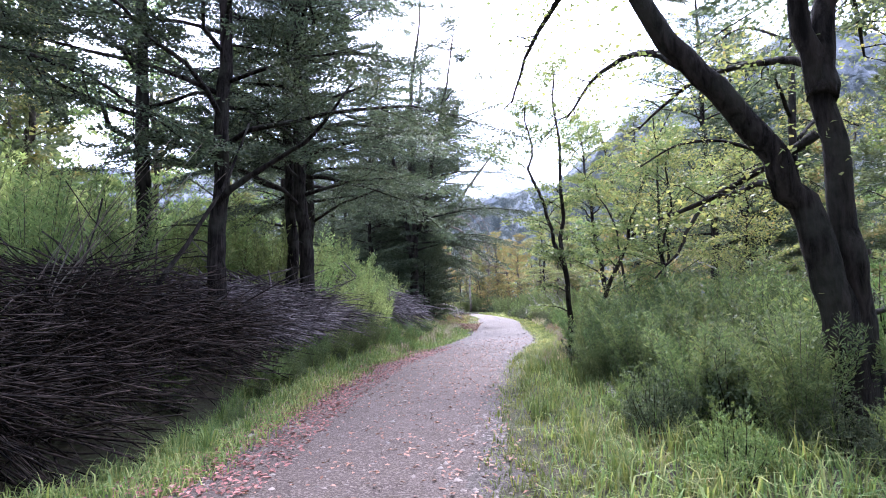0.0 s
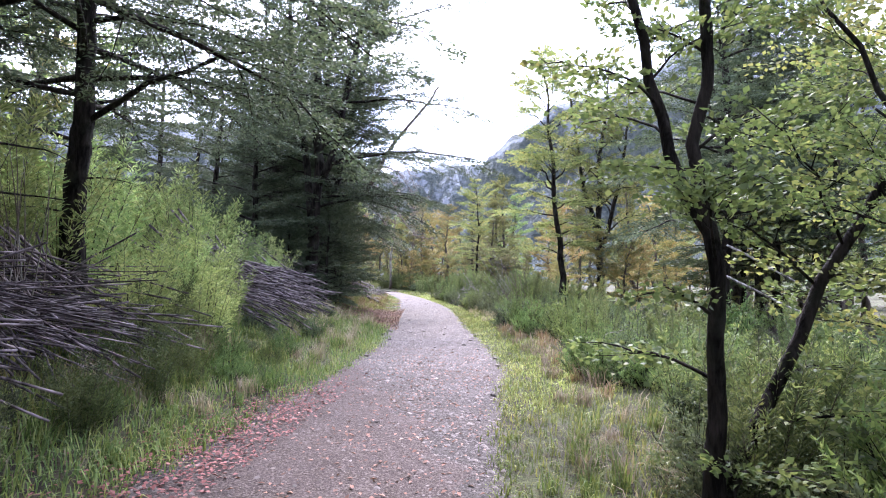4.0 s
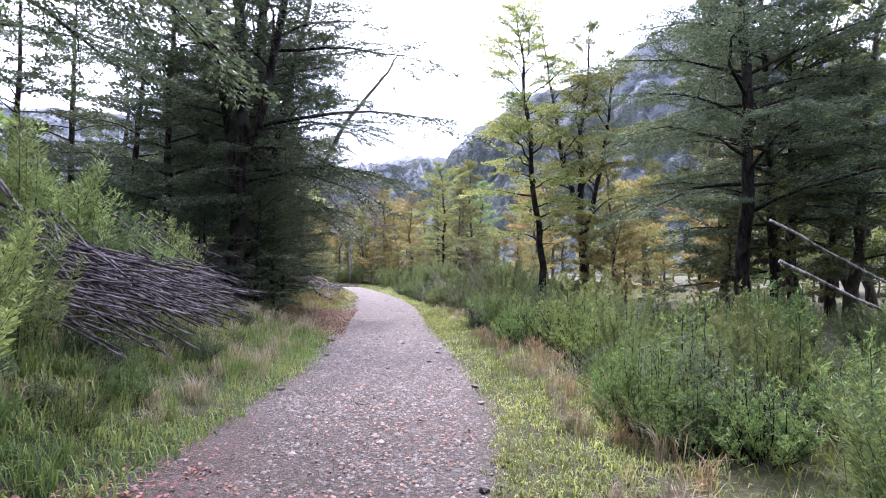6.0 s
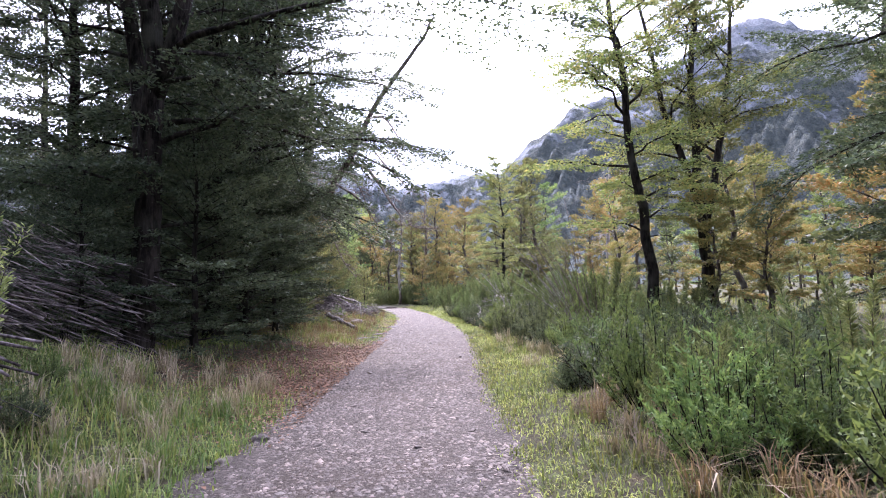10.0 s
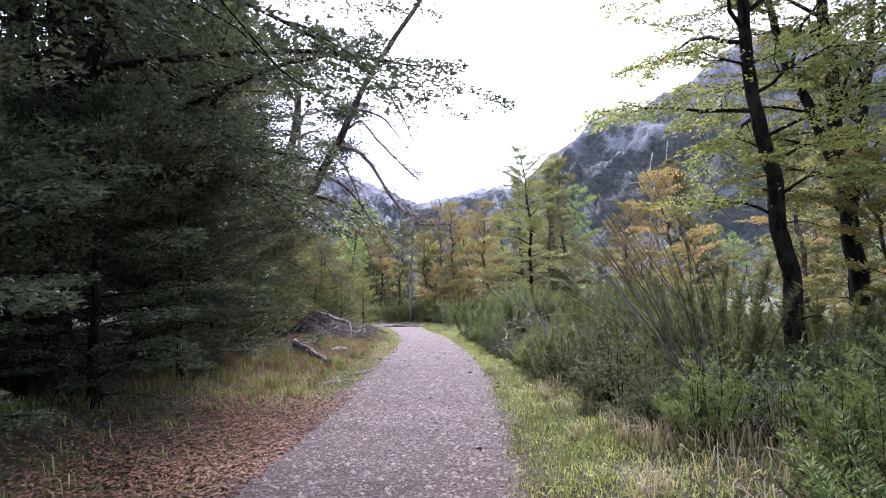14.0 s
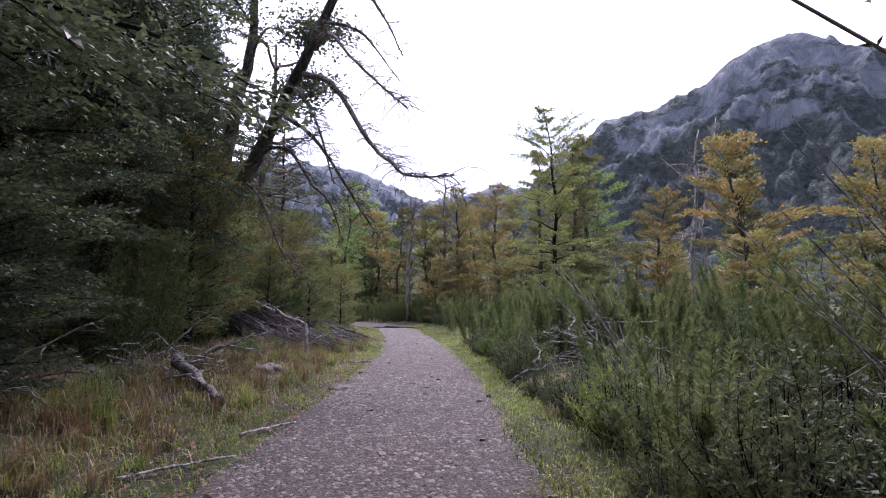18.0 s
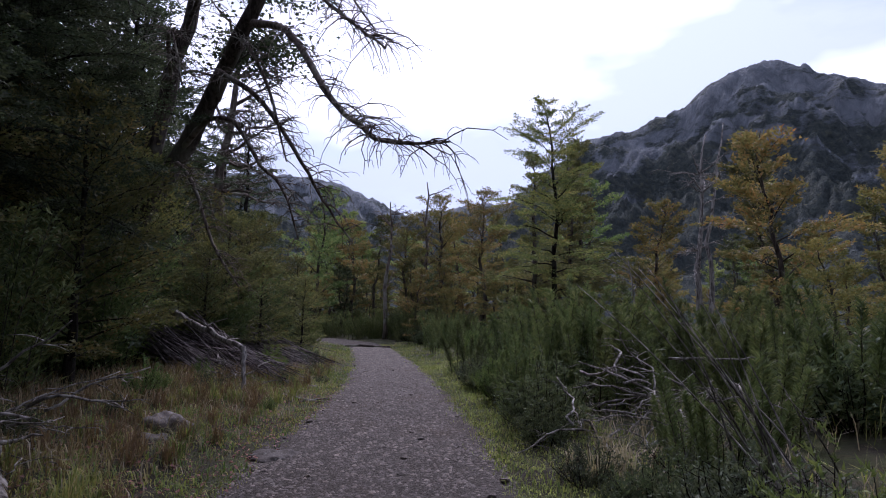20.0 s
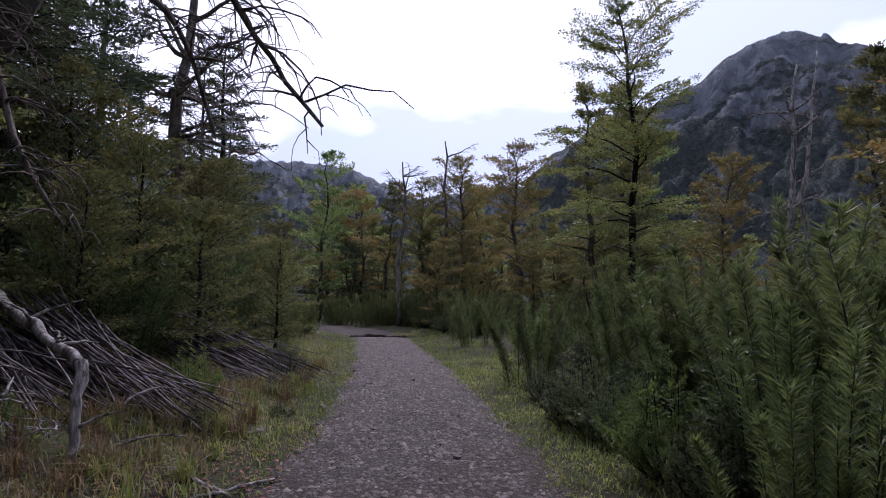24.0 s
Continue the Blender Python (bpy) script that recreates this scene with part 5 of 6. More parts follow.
def twig_fan(g, line, rs, n, length, droop, r=0.008, k=5, start=0.15, spread=1.2):
    """Fine bare twigs along a limb, each forked once or twice."""
    for i in range(n):
        f = rs.uniform(start, 1.0) * (len(line) - 1)
        a = int(min(f, len(line) - 2))
        p = line[a] + (line[a + 1] - line[a]) * (f - a)
        way = line[a + 1] - line[a]
        az = math.atan2(way[1], way[0]) + rs.normal() * spread
        pts = bough(p, az, rs.uniform(-20, 35), length * rs.uniform(0.4, 1.1), droop, rs, k, 0.22)
        g.tube(pts, np.linspace(r, r * 0.3, len(pts)), 4)
        for j in range(2):
            b = rs.randint(1, len(pts) - 1)
            sub = bough(pts[b], az + rs.normal() * 0.9, rs.uniform(-30, 40), length * 0.45 * rs.uniform(0.4, 1.0), droop, rs, 4, 0.25)
            g.tube(sub, np.linspace(r * 0.55, r * 0.22, len(sub)), 3)


def leafy(crown, line, rs, n, spray, leaf, start=0.2):
    f = rs.uniform(start, 1.0, n) * (len(line) - 1)
    a = np.minimum(f.astype(int), len(line) - 2)
    pos = line[a] + (line[a + 1] - line[a]) * (f - a)[:, None] + rs.normal(0, 1, (n, 3)) * np.array([spray, spray, spray * 0.45])
    crown.leaves(pos, rs.normal(0, 1, (n, 3)) * [1, 1, 0.4], leaf * rs.uniform(0.6, 1.3, n), leaf * 0.62 * rs.uniform(0.7, 1.3, n), rs, 0.3, 0.45)


def forked_tree():
    """The big dark tree with two trunks, one leaning out over the path."""
    rs = np.random.RandomState(301)
    root = thing("forked_tree", "big dark-barked beech forked near the ground", "tree")
    beam(root, "trunk", [(2.25, 2.7, -0.25), (2.2, 2.7, 0.1), (2.12, 2.7, 0.75), (2.0, 2.7, 1.37), (1.88, 2.7, 2.01), (1.57, 2.7, 2.58), (1.13, 2.7, 3.1), (0.66, 2.65, 3.82), (0.2, 2.5, 4.9), (0.0, 2.4, 6.2)], 0.165, 0.06, "bark", 12, 0.06, 1)
    beam(root, "trunk", [(2.28, 2.72, 0.2), (2.26, 2.75, 0.9), (2.24, 2.75, 1.36), (2.2, 2.75, 2.05), (2.12, 2.75, 3.0), (2.0, 2.75, 3.7), (1.85, 2.8, 5.0), (1.9, 2.9, 7.0)], 0.13, 0.06, "bark", 12, 0.06, 2)
    beam(root, "trunk", [(2.12, 2.75, 2.9), (2.2, 2.8, 3.5), (2.5, 2.9, 4.6), (2.7, 3.0, 6.5)], 0.12, 0.05, "bark", 9, 0.06, 3)
    twigs, crown = Geo(), Geo()
    for k, pts in enumerate([[(2.05, 2.75, 2.6), (1.81, 3.0, 2.42), (1.3, 3.3, 2.15), (0.95, 3.5, 2.02)], [(2.2, 2.8, 3.2), (2.0, 3.4, 3.5), (1.6, 4.2, 3.6), (1.2, 4.8, 3.3)], [(1.13, 2.7, 3.1), (0.9, 3.3, 3.6), (0.6, 4.0, 3.7), (0.3, 4.6, 3.4)],
                             [(0.5, 2.6, 4.1), (0.2, 3.3, 4.3), (-0.1, 4.1, 4.1), (-0.3, 4.8, 3.7)], [(2.4, 2.9, 4.2), (3.0, 3.6, 4.2), (3.6, 4.4, 3.9)], [(2.2, 2.7, 1.2), (2.6, 3.1, 1.1), (3.1, 3.4, 1.3)], [(0.1, 2.4, 5.4), (-0.6, 3.2, 5.6), (-1.0, 4.2, 5.2)], [(1.9, 2.9, 6.5), (1.5, 4.0, 6.5), (1.2, 5.2, 6.0)]]):
        _, line = beam(root, "limb", pts, 0.045, 0.012, "bark", 6, 0.08, 20 + k)
        twig_fan(twigs, line, rs, 9, 0.7, 25, 0.008)
        leafy(crown, line, rs, 560 if k != 5 else 60, 0.28, 0.055)
    tagged(twigs.part("twig_mass", MAT["bark"], root, smooth=True), kind="stuff")
    tagged(crown.part("crown", MAT["lime_leaf"], root), kind="stuff")
    return root


def crooked_tree():
    """A smaller tree whose bough bends down towards the undergrowth."""
    rs = np.random.RandomState(311)
    root = thing("crooked_tree", "small beech with a dark crooked drooping bough", "tree")
    beam(root, "trunk", [(3.9, 6.4, -0.1), (3.95, 6.4, 1.5), (3.8, 6.35, 2.9), (3.9, 6.4, 4.4), (4.1, 6.5, 6.2)], 0.09, 0.03, "bark", 9, 0.06, 4)
    twigs, crown = Geo(), Geo()
    for k, (pts, r, n) in enumerate([([(3.85, 6.35, 2.6), (3.3, 6.25, 2.85), (2.88, 6.2, 2.72), (2.49, 6.2, 2.62), (2.21, 6.2, 2.24), (2.04, 6.2, 1.89), (1.7, 6.2, 1.55)], 0.055, 120), ([(3.8, 6.35, 3.0), (3.2, 6.8, 3.6), (2.5, 7.1, 3.7), (1.9, 7.3, 3.4)], 0.035, 600), ([(3.85, 6.4, 3.8), (3.3, 5.9, 4.4), (2.6, 5.6, 4.4)], 0.03, 500), ([(3.9, 6.4, 3.5), (4.6, 6.9, 4.0), (5.3, 7.2, 3.9)], 0.03, 500), ([(4.0, 6.45, 5.0), (3.6, 7.2, 5.6), (3.2, 7.9, 5.4)], 0.025, 500)]):
        _, line = beam(root, "limb", pts, r, 0.012, "bark", 7, 0.1, 40 + k)
        twig_fan(twigs, line, rs, 10, 0.55, 30, 0.007)
        leafy(crown, line, rs, int(n * 1.3), 0.32, 0.055)
    tagged(twigs.part("twig_mass", MAT["bark"], root, smooth=True), kind="stuff")
    tagged(crown.part("crown", MAT["lime_leaf"], root), kind="stuff")
    return root


def dead_leaning_tree():
    """The dead tree that hangs its bare branches over the path."""
    rs = np.random.RandomState(321)
    root = thing("leaning_tree", "old leaning beech with dead drooping lower branches", "tree")
    beam(root, "trunk", [(-7.0, 46.2, -0.1), (-6.8, 46.1, 1.4), (-6.45, 46.0, 3.0), (-5.9, 46.0, 4.7), (-5.5, 46.0, 7.2), (-5.1, 46.0, 9.0), (-5.0, 46.0, 11.0), (-5.2, 46.2, 13.5)], 0.33, 0.08, "bark_grey", 12, 0.07, 5)
    beam(root, "trunk", [(-6.5, 46.0, 2.4), (-5.6, 45.4, 3.7), (-4.69, 45.2, 5.3), (-3.75, 44.5, 6.6), (-2.9, 43.6, 7.5), (-2.1, 43.4, 9.2), (-1.0, 43.0, 10.8), (0.4, 42.4, 12.4), (1.2, 42.0, 13.6)], 0.25, 0.05, "bark_grey", 11, 0.07, 6)
    twigs = Geo()
    limbs = [([(-2.75, 43.4, 7.3), (-2.0, 42.8, 6.9), (-1.45, 42.2, 6.14), (-0.73, 41.2, 4.9), (-0.2, 40.6, 4.3), (0.2, 40.1, 3.9), (1.1, 39.9, 3.86)], 0.085, 34, 1.1),
             ([(-2.3, 43.4, 8.7), (-1.6, 43.0, 8.4), (-1.1, 43.0, 8.1), (-0.29, 42.9, 7.0)], 0.055, 16, 0.9), ([(-3.7, 44.4, 6.5), (-3.4, 43.5, 6.3), (-2.43, 43.2, 5.6), (-1.6, 43.2, 4.4), (-1.2, 43.3, 3.7), (-0.6, 43.3, 2.9)], 0.07, 26, 1.0),
             ([(-3.1, 43.9, 7.0), (-2.76, 43.0, 6.7), (-2.2, 42.8, 5.7), (-1.8, 42.8, 4.3)], 0.06, 22, 0.9), ([(-4.7, 45.1, 5.2), (-3.9, 44.4, 5.6), (-3.2, 44.0, 5.4), (-2.59, 43.8, 4.5), (-2.1, 43.8, 4.0), (-1.74, 43.8, 3.0)], 0.07, 24, 1.0),
             ([(-5.6, 45.5, 3.8), (-4.6, 44.4, 4.6), (-3.8, 43.6, 4.0), (-3.2, 43.2, 2.8), (-2.6, 43.0, 2.0)], 0.06, 22, 1.0), ([(-2.0, 43.4, 9.4), (-1.2, 42.6, 9.2), (-0.5, 41.8, 8.0), (0.0, 41.2, 6.8)], 0.055, 24, 1.0),
             ([(-2.5, 43.5, 8.0), (-1.9, 42.4, 7.9), (-1.2, 41.4, 6.9), (-0.4, 40.6, 5.9), (0.2, 40.0, 5.2)], 0.055, 28, 1.0), ([(-5.3, 46.0, 8.2), (-4.4, 45.0, 9.2), (-3.6, 44.4, 9.0)], 0.06, 18, 1.1), ([(-5.5, 46.0, 7.0), (-5.0, 44.6, 7.6), (-4.4, 43.6, 7.0), (-3.9, 43.0, 5.8)], 0.055, 24, 1.0)]
    for k, (pts, r, n, length) in enumerate(limbs):
        _, line = beam(root, "limb", pts, r, 0.016, "dead_twig", 7, 0.1, 60 + k)
        twig_fan(twigs, line, rs, int(n * 2.3), length, 75, 0.012)
    crown = Geo()
    for k, pts in enumerate([[(-5.0, 46.0, 11.0), (-4.0, 45.2, 12.0), (-3.0, 44.6, 12.0)], [(-5.1, 46.1, 12.0), (-6.2, 45.2, 12.8), (-7.0, 44.2, 12.4)], [(-5.1, 46.0, 10.0), (-5.6, 44.8, 10.6), (-6.0, 43.6, 10.2)], [(-2.6, 43.5, 8.4), (-2.9, 44.6, 9.0), (-2.6, 45.6, 9.6)], [(-3.6, 44.5, 6.8), (-3.4, 45.6, 7.8), (-3.0, 46.4, 8.2)]]):
        _, line = beam(root, "limb", pts, 0.05, 0.015, "bark", 6, 0.1, 90 + k)
        twig_fan(twigs, line, rs, 14, 0.9, 25, 0.009)
        leafy(crown, line, rs, 2200, 0.5, 0.12, 0.1)
    tagged(twigs.part("twig_mass", MAT["dead_twig"], root, smooth=True), kind="stuff")
    tagged(crown.part("crown", MAT["dark_leaf"], root), kind="stuff")
    return root


def snag(label, at, height, r, limbs, seed, lean=(0, 0), mat="dead_wood", length=2.0, twiggy=6):
    rs = np.random.RandomState(seed)
    x, y, z = on_ground(*at, 0.1)
    root = thing("dead_tree", label, "tree")
    line = stem_line(height, lean, rs, 12, 0.06) + np.array([x, y, z])
    g = Geo()
    g.tube(line, r * np.linspace(1, 0.12, 12) ** 0.8, 9, 0.1, rs)
    g.part("trunk", MAT[mat], root, smooth=True)
    twigs = Geo()
    for k in range(limbs):
        i = rs.randint(4, 11)
        pts = bough(line[i], rs.uniform(0, 6.28), rs.uniform(-5, 50), length * rs.uniform(0.4, 1.1), rs.uniform(-40, 40), rs, 6, 0.25)
        limb = Geo()
        limb.tube(pts, r * 0.3 * np.linspace(1, 0.15, len(pts)), 5)
        limb.part("limb", MAT[mat], root, smooth=True)
        twig_fan(twigs, pts, rs, twiggy, length * 0.4, 20, r * 0.07 + 0.005, 4, 0.3)
    tagged(twigs.part("twig_mass", MAT[mat], root, smooth=True), kind="stuff")
    return root


bough_out, _ = beam(None, "limb", [(-5.45, 8.0, 3.2), (-5.2, 7.95, 3.45), (-4.46, 7.9, 3.85), (-3.6, 7.8, 4.35), (-2.9, 7.7, 5.2)], 0.075, 0.02, "bark", 8, 0.08, 33)
bough_out.parent = DARK[1]
bough_out.matrix_parent_inverse = DARK[1].matrix_basis.inverted()
stem_out = thing("leaning_sapling", "thin bare leaning sapling over the cane heap", "tree")
beam(stem_out, "trunk", [(-5.6, 4.6, 0.3), (-5.2, 5.2, 1.3), (-4.75, 5.9, 2.5), (-4.5, 6.3, 3.3), (-4.3, 6.6, 4.2)], 0.045, 0.015, "bark", 7, 0.08, 34)
forked_tree()
crooked_tree()
dead_leaning_tree()
snag("bleached dead tree with crooked bare branches", (15.2, 62.8), 11.6, 0.2, 16, 401, (0.3, 0), length=2.6)
snag("bleached dead pole leaning outwards", (15.6, 62.4), 12.6, 0.16, 4, 402, (2.2, 0), length=1.2)
snag("grey dead tree with twisted bare crown", (-8.0, 57.0), 13.5, 0.3, 24, 403, (1.2, -0.6), "dead_twig", 3.8, 12)
snag("grey dead top standing over golden trees", (0.6, 72.5), 11.0, 0.2, 12, 404, (-0.4, 0), "dead_twig", 2.0)
snag("dead stem with short broken branches", (-1.8, 68.0), 8.6, 0.16, 9, 405, (0.2, 0), "dead_twig", 1.6)
snag("dead stem with short broken branches", (7.0, 49.0), 3.2, 0.05, 7, 406, (-0.5, 0), "dead_wood", 0.9)


def log_piece(name, label, a, b, r, mat, seed, stubs=0):
    rs = np.random.RandomState(seed)
    root = thing(name, label, "log")
    a, b = np.array(a, float), np.array(b, float)
    t = np.linspace(0, 1, 10)[:, None]
    line = a + (b - a) * t + rs.normal(0, r * 0.25, (10, 3))
    g = Geo()
    g.tube(line, r * (1.05 - 0.35 * t[:, 0]) * rs.uniform(0.85, 1.12, 10), 11, 0.13, rs)
    g.part("stem", MAT[mat], root, smooth=True)
    for k in range(stubs):
        i = rs.randint(2, 9)
        pts = bough(line[i], rs.uniform(0, 6.28), rs.uniform(0, 50), rs.uniform(0.2, 0.6), 30, rs, 5, 0.3)
        s = Geo()
        s.tube(pts, r * 0.35 * np.linspace(1, 0.25, 6), 5)
        s.part("stub", MAT[mat], root, smooth=True)
    return root


def gz(x, y, up=0.0):
    return (x, y, float(ground_z(x, y)) + up)


log_piece("log", "pale weathered log lying in the grass", gz(0.92, 6.0, 0.04), gz(0.64, 4.1, 0.05), 0.065, "rotten_wood", 1)
log_piece("log", "dark timber laid across the path as a step", gz(-3.1, 60.9, 0.05), gz(-0.9, 60.6, 0.05), 0.075, "bark_grey", 2)
log_piece("log", "broken pale log on the verge", gz(-3.0, 37.5, 0.36), gz(-1.85, 36.35, 0.1), 0.085, "rotten_wood", 3, 3)
log_piece("fallen_branch", "silver dead branch leaning on the cane heap", gz(-4.5, 44.75, 1.1), gz(-2.5, 43.2, 0.68), 0.06, "dead_wood", 5, 8)
log_piece("fallen_branch", "broken silver branch end hanging down", gz(-2.52, 43.22, 0.7), gz(-2.4, 42.95, 0.0), 0.05, "dead_wood", 13, 3)
log_piece("fallen_branch", "white barkless pole leaning in the undergrowth", gz(7.4, 20.2, 2.5), gz(10.2, 20.0, 1.1), 0.03, "dead_wood", 6)
log_piece("fallen_branch", "white barkless pole leaning in the undergrowth", gz(6.8, 19.2, 1.7), gz(9.4, 19.0, 0.5), 0.03, "dead_wood", 7)
log_piece("fallen_branch", "short curved branch lying by the path", gz(-1.2, 35.2, 0.03), gz(-0.8, 35.9, 0.03), 0.018, "dead_wood", 8)
log_piece("fallen_branch", "thin stick lying by the path", gz(-1.6, 33.6, 0.03), gz(-0.95, 34.4, 0.03), 0.014, "dead_wood", 9)
log_piece("fallen_branch", "thin stick lying in the grass", gz(-1.75, 43.2, 0.03), gz(-1.05, 42.6, 0.03), 0.018, "dead_wood", 10, 1)
log_piece("fallen_branch", "thin stick lying in the grass", gz(-1.3, 42.5, 0.03), gz(-0.85, 43.0, 0.03), 0.016, "dead_wood", 11, 1)
log_piece("log", "rotten log at the edge of the woods", gz(-4.2, 37.4, 0.12), gz(-3.4, 36.6, 0.06), 0.07, "rotten_wood", 12, 2)


def brush_tangle(label, x, y, n, length, seed, mat="dead_wood", up=0.5, category="branches"):
    rs = np.random.RandomState(seed)
    root = thing("brushwood", label, category)
    fine = Geo()
    for k in range(n):
        px, py = x + rs.normal(0, 0.35), y + rs.normal(0, 0.35)
        pts = bough(gz(px, py, rs.uniform(0.0, up)), rs.uniform(0, 6.28), rs.uniform(-5, 40), length * rs.uniform(0.5, 1.2), rs.uniform(0, 60), rs, 7, 0.25)
        pts[:, 2] = np.maximum(pts[:, 2], ground_z(pts[:, 0], pts[:, 1]) + 0.01)
        g = Geo()
        r = rs.uniform(0.008, 0.018)
        g.tube(pts, np.linspace(r, r * 0.35, len(pts)), 5)
        g.part("branch", MAT[mat], root, smooth=True)
        twig_fan(fine, pts, rs, 3, length * 0.4, 30, r * 0.45, 4)
    tagged(fine.part("twig_mass", MAT[mat], root, smooth=True), kind="stuff")
    return root


brush_tangle("tangle of bleached bare branches in the shrubs", 3.2, 39.2, 26, 1.3, 501, up=0.95)
brush_tangle("tangle of bleached bare branches in the shrubs", 3.9, 39.4, 18, 1.1, 505, up=0.7)
brush_tangle("heap of dead twigs under the evergreens", -3.0, 37.5, 26, 0.9, 502, up=0.55)
brush_tangle("dead twigs at the broken branch end", -2.75, 43.1, 12, 0.5, 503, up=0.5)
brush_tangle("grey bare twigs at the foot of the trees", -4.2, 31.5, 16, 0.9, 504, "dead_twig", 0.6)
brush_tangle("grey bare twigs at the foot of the trees", -3.6, 35.0, 12, 0.9, 506, "dead_twig", 0.5)
brush_tangle("bare broken twigs among the shrubs", 3.6, 17.2, 10, 0.8, 507, "dead_wood", 0.7)
brush_tangle("bare broken twigs among the shrubs", 4.4, 33.2, 12, 0.9, 508, "dead_wood", 0.9)


def bare_stems(label, x, y, n, height, seed, lean, mat="cane", spread=0.35):
    """A clump of long bare canes that arch out of a shrub."""
    rs = np.random.RandomState(seed)
    root = thing("bare_cane_clump", label, "canes")
    for k in range(n):
        foot = np.array(gz(x + rs.normal(0, 0.22), y + rs.normal(0, 0.22), -0.05))
        tip = np.array([lean[0], lean[1], 1.0]) * height * rs.uniform(0.6, 1.1) + rs.normal(0, spread, 3) * [height * 0.5, height * 0.5, 0.2]
        t = np.linspace(0, 1, 9)[:, None]
        line = foot + tip * t + np.array([lean[0], lean[1], -0.25]) * (t**2.2) * height * 0.25
        line[:, 2] = np.maximum(line[:, 2], foot[2])
        rad = np.linspace(0.011, 0.003, 9)
        g = Geo()
        g.tube(line, rad, 5)
        for i in range(2, 9):  # nodes
            g.leaves(line[i][None] + rs.normal(0, 0.004, (3, 3)), rs.normal(0, 1, (3, 3)) + [0, 0, 0.8], 0.03, 0.008, rs)
        g.part("cane", MAT[mat], root, smooth=True)
    return root


bare_stems("tall bare canes arching out of the shrubs", 4.3, 30.2, 26, 3.5, 601, (-0.36, 0.05), "dead_twig")
bare_stems("tall bare canes arching out of the shrubs", 4.6, 32.6, 18, 2.4, 602, (-0.45, 0.0), "dead_wood")
bare_stems("tall bare canes arching out of the shrubs", 3.6, 36.6, 14, 1.9, 604, (-0.35, 0.1), "dead_wood")
bare_stems("dry bare canes standing by the trees", -5.3, 12.9, 26, 2.0, 603, (-0.1, -0.1), "dead_twig", 0.3)
bare_stems("dry bare canes standing on the bank", -6.4, 5.0, 16, 3.0, 605, (0.35, 0.2), "dead_twig", 0.25)

CANE_MESHES = []
for k in range(6):
    rs_c = np.random.RandomState(700 + k)
    cg = Geo()
    ln = 2.1 + 0.32 * k
    t = np.linspace(0, 1, 7)[:, None]
    cl = np.array([1.0, 0, 0]) * (t - 0.5) * ln + np.cumsum(rs_c.normal(0, 0.022, (7, 3)), 0)
    cg.tube(cl, np.linspace(0.016, 0.008, 7), 5)
    CANE_MESHES.append((cg.mesh("cane", MAT["cane"], True), cl, ln))

# the same canes again in brown, with shade darkened into the colour
SHADED_MESHES = {}
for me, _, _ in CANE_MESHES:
    SHADED_MESHES[me] = me.copy()
    SHADED_MESHES[me].materials[0] = MAT["brown_cane"]


def cane_heap(label, spine, width, height, heading, tilt, n_parts, n_rest, seed, wild=12, mat="cane", lean=0.0, low=0.0, thick=1.0):
    """A heap of cut canes along a spine on the ground; heading: the way they lie; tilt: how far their tips hang."""
    rs = np.random.RandomState(seed)
    root = thing("cane_heap", label, "canes")
    rest = Geo()
    a, b = np.array(spine[0], float), np.array(spine[1], float)
    for k in range(n_parts + n_rest):
        u = rs.rand()
        p = a + (b - a) * u + rs.normal(0, width * 0.35, 2)
        top = height * (0.6 + 0.4 * math.sin(u * 9 + seed)) * (low + (1 - low) * rs.uniform(0, 1) ** 0.7)
        p = p + np.array([-lean * top, 0.0])
        where = (p[0], p[1], float(ground_z(p[0], p[1])) + 0.03 + top)
        m = pose(*where, rs.normal(0, 4), tilt + rs.normal(0, wild * 0.6), heading + rs.normal(0, wild))
        me, line, ln = CANE_MESHES[rs.randint(6)]
        if k < n_parts:
            ob = new("cane", me if mat == "cane" else SHADED_MESHES[me])
            ob.parent = root
            ob.matrix_basis = m @ Matrix.Diagonal((1, thick, thick, 1))
        else:
            pts = np.array([m @ Vector(q) for q in line])
            rest.tube(pts, np.linspace(0.015, 0.007, 7) * rs.uniform(0.45, 1.1), 4)
    tagged(rest.part("cane_mass", MAT[mat], root, smooth=True), kind="stuff")
    return root


cane_heap("long heap of cut grey canes on the bank", [(-5.75, 8.0), (-5.5, 10.6)], 0.45, 0.8, -14, 8, 170, 160, 801, 17, lean=0.4, thick=1.3)
cane_heap("heap of brown canes and twigs with shade in their colour", [(-5.6, 2.0), (-5.5, 7.8)], 0.6, 1.1, -12, 7, 110, 1000, 807, 26, "brown_cane", 0.45, 0.0)
cane_heap("heap of cut grey canes by the trunks", [(-5.4, 9.4), (-5.0, 13.8)], 0.5, 0.75, -20, 10, 190, 200, 802, 19, lean=0.4, thick=1.3)
cane_heap("sheaf of pale cut canes hanging down the bank", [(-4.35, 17.2), (-4.1, 22.2)], 0.4, 0.95, -16, 20, 190, 60, 803, 18, lean=0.3, thick=1.5)
cane_heap("dark cane sheaf leaning in the evergreens", [(-5.4, 24.8), (-5.0, 26.5)], 0.4, 1.7, -15, 18, 70, 120, 804, 10)
cane_heap("bundle of grey sticks sloping down to the verge", [(-4.4, 44.4), (-3.1, 45.2)], 0.32, 0.62, -25, 20, 100, 60, 805, 9)
cane_heap("bundle of grey sticks sloping down to the verge", [(-3.4, 47.5), (-2.8, 49.0)], 0.35, 0.5, -20, 20, 40, 60, 806, 9)


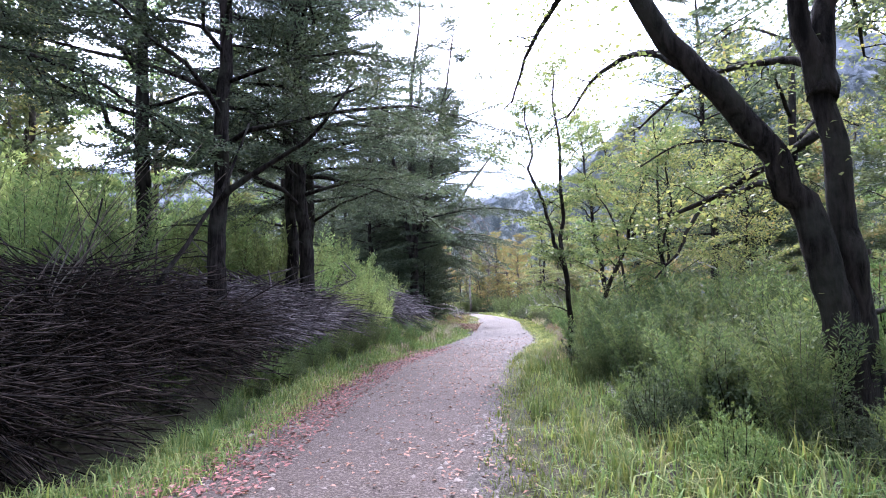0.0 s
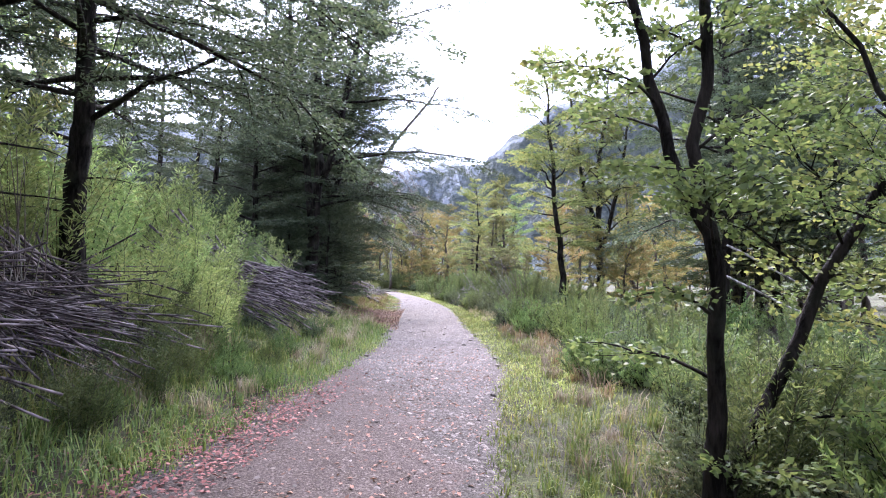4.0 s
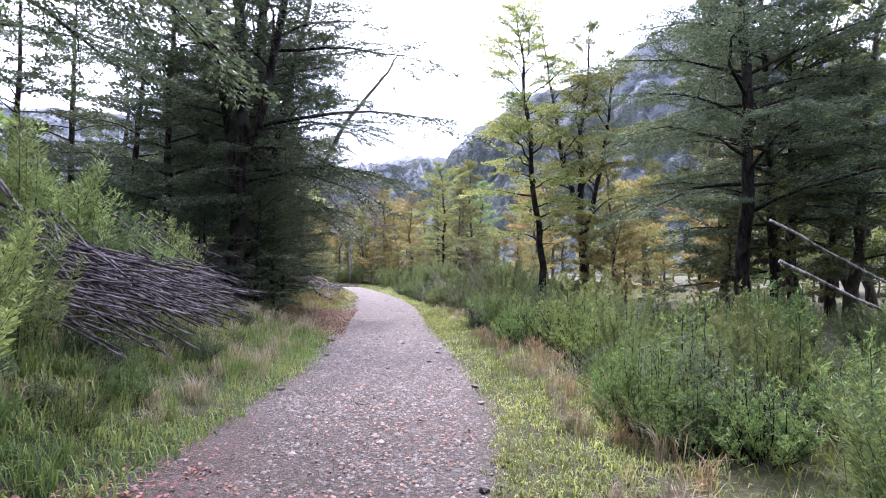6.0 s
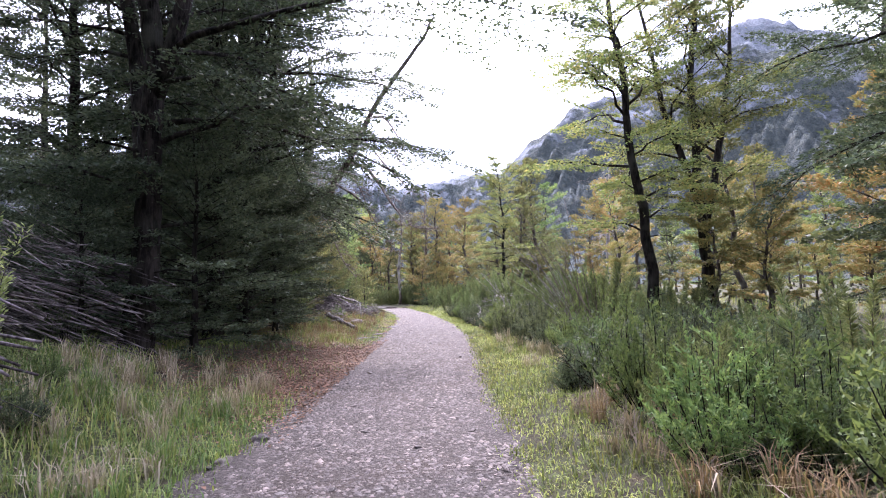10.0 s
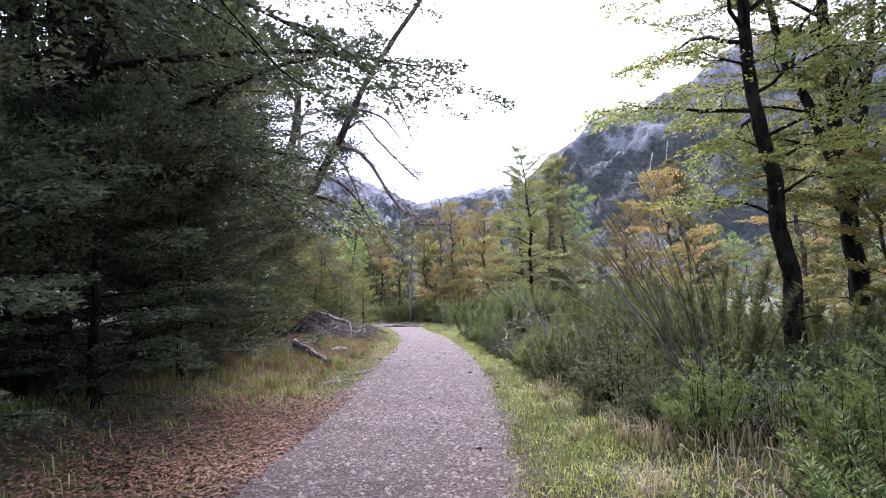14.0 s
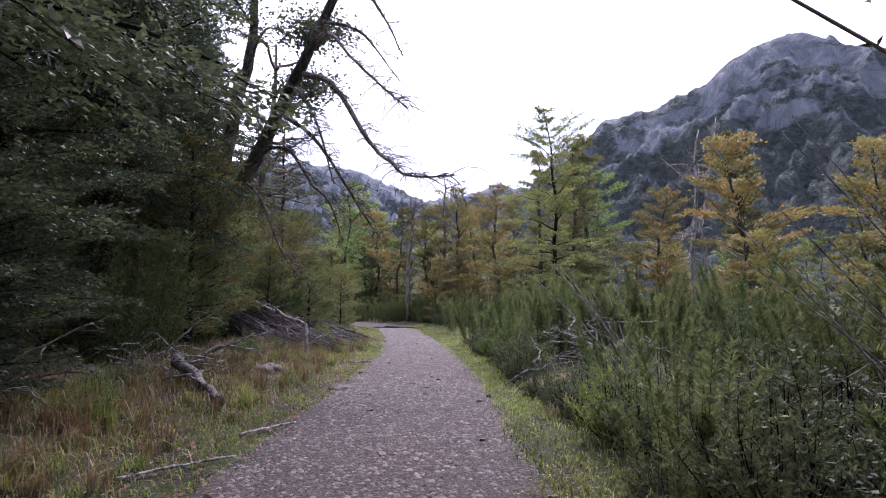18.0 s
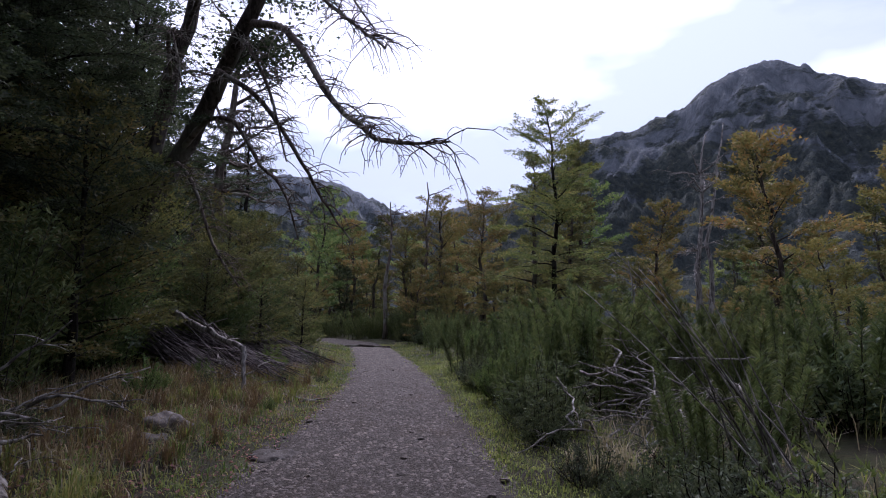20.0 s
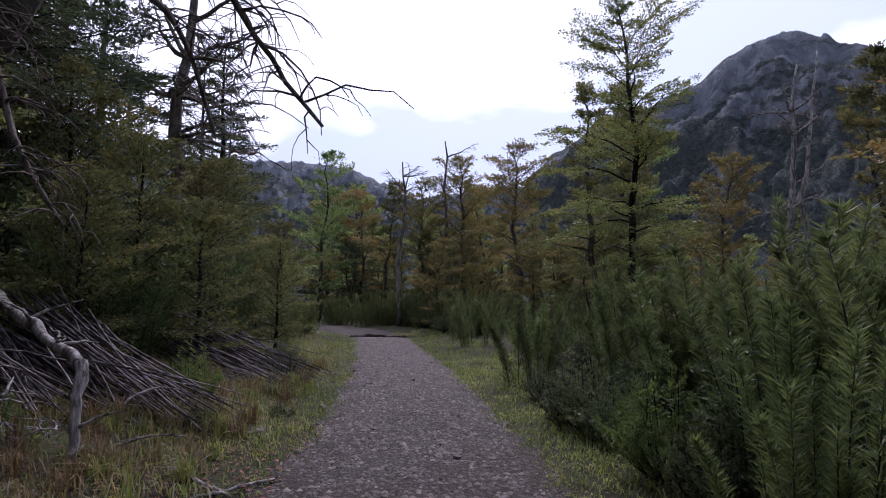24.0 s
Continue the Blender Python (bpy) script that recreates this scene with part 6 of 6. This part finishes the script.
# ---- boulders and single stones ----
def rock_mesh(seed, flat=0.6, detail=2, rough=0.18):
    rs = np.random.RandomState(seed)
    bm = bmesh.new()
    bmesh.ops.create_icosphere(bm, subdivisions=detail, radius=1.0)
    off = Vector(rs.uniform(-50, 50, 3))
    for v in bm.verts:
        d = v.co.copy()
        v.co *= 1 + rough * 1.6 * noise.noise(d * 1.1 + off) + rough * 0.6 * noise.noise(d * 3.0 + off)
        v.co.z *= flat
    me = bpy.data.meshes.new("stone")
    bm.to_mesh(me)
    bm.free()
    return me


def boulder(label, x, y, size, seed, turn=0, flat=0.6):
    me = rock_mesh(seed, flat, 4, 0.34)
    me.materials.append(MAT["boulder"])
    me.polygons.foreach_set("use_smooth", np.ones(len(me.polygons), bool))
    ob = new("boulder", me)
    ob.matrix_basis = pose(*gz(x, y, -size * 0.04), 0, 0, turn) @ Matrix.Diagonal((size, size * 0.7, size, 1))
    return tagged(ob, label, "rock")


boulder("lichen-grey boulder half sunk in the verge", -2.2, 39.45, 0.28, 1, -35, 0.6)
boulder("flat grey stone at the path edge", -0.75, 38.75, 0.26, 2, 10, 0.35)
boulder("small mossy stone in the grass", -2.1, 38.9, 0.17, 3, 60)
boulder("small flat stone on the path edge", -1.15, 22.6, 0.11, 4, 20, 0.5)
boulder("small pale stone at the path edge", -1.25, 21.9, 0.10, 5, 80, 0.55)
boulder("small pale stone at the path edge", -0.75, 23.0, 0.12, 6, 120, 0.4)
boulder("dark stone lying on the path", -1.15, 9.4, 0.075, 7, 0)
boulder("flat stone bedded in the path", -2.1, 9.35, 0.12, 8, 40, 0.35)
boulder("grey stone in the grass", -1.5, 44.6, 0.11, 9, 30, 0.5)
boulder("grey stone in the grass", -1.7, 43.6, 0.12, 10, 70, 0.45)
boulder("dark stone lying on the path", 0.7, 34.9, 0.05, 11, 0)

STONES = []
for k in range(5):
    me = rock_mesh(900 + k, 0.5, 1, 0.3)
    me.materials.append(MAT["stone"])
    STONES.append(me)
rs = np.random.RandomState(950)
for k in range(300):
    y = rs.uniform(2, 52)
    s = rs.uniform(-1.02, 1.02)
    x = float(left_edge(y) + (right_edge(y) - left_edge(y)) * (s + 1) / 2)
    r = 0.018 + 0.045 * rs.rand() ** 3
    ob = new("stone", STONES[k % 5])
    ob.parent = PATHWAY
    ob.matrix_basis = pose(*gz(x, y, 0.018 + r * 0.1), rs.uniform(-15, 15), rs.uniform(-15, 15), rs.uniform(0, 360)) @ Matrix.Diagonal((r, r * rs.uniform(0.6, 1), r, 1))
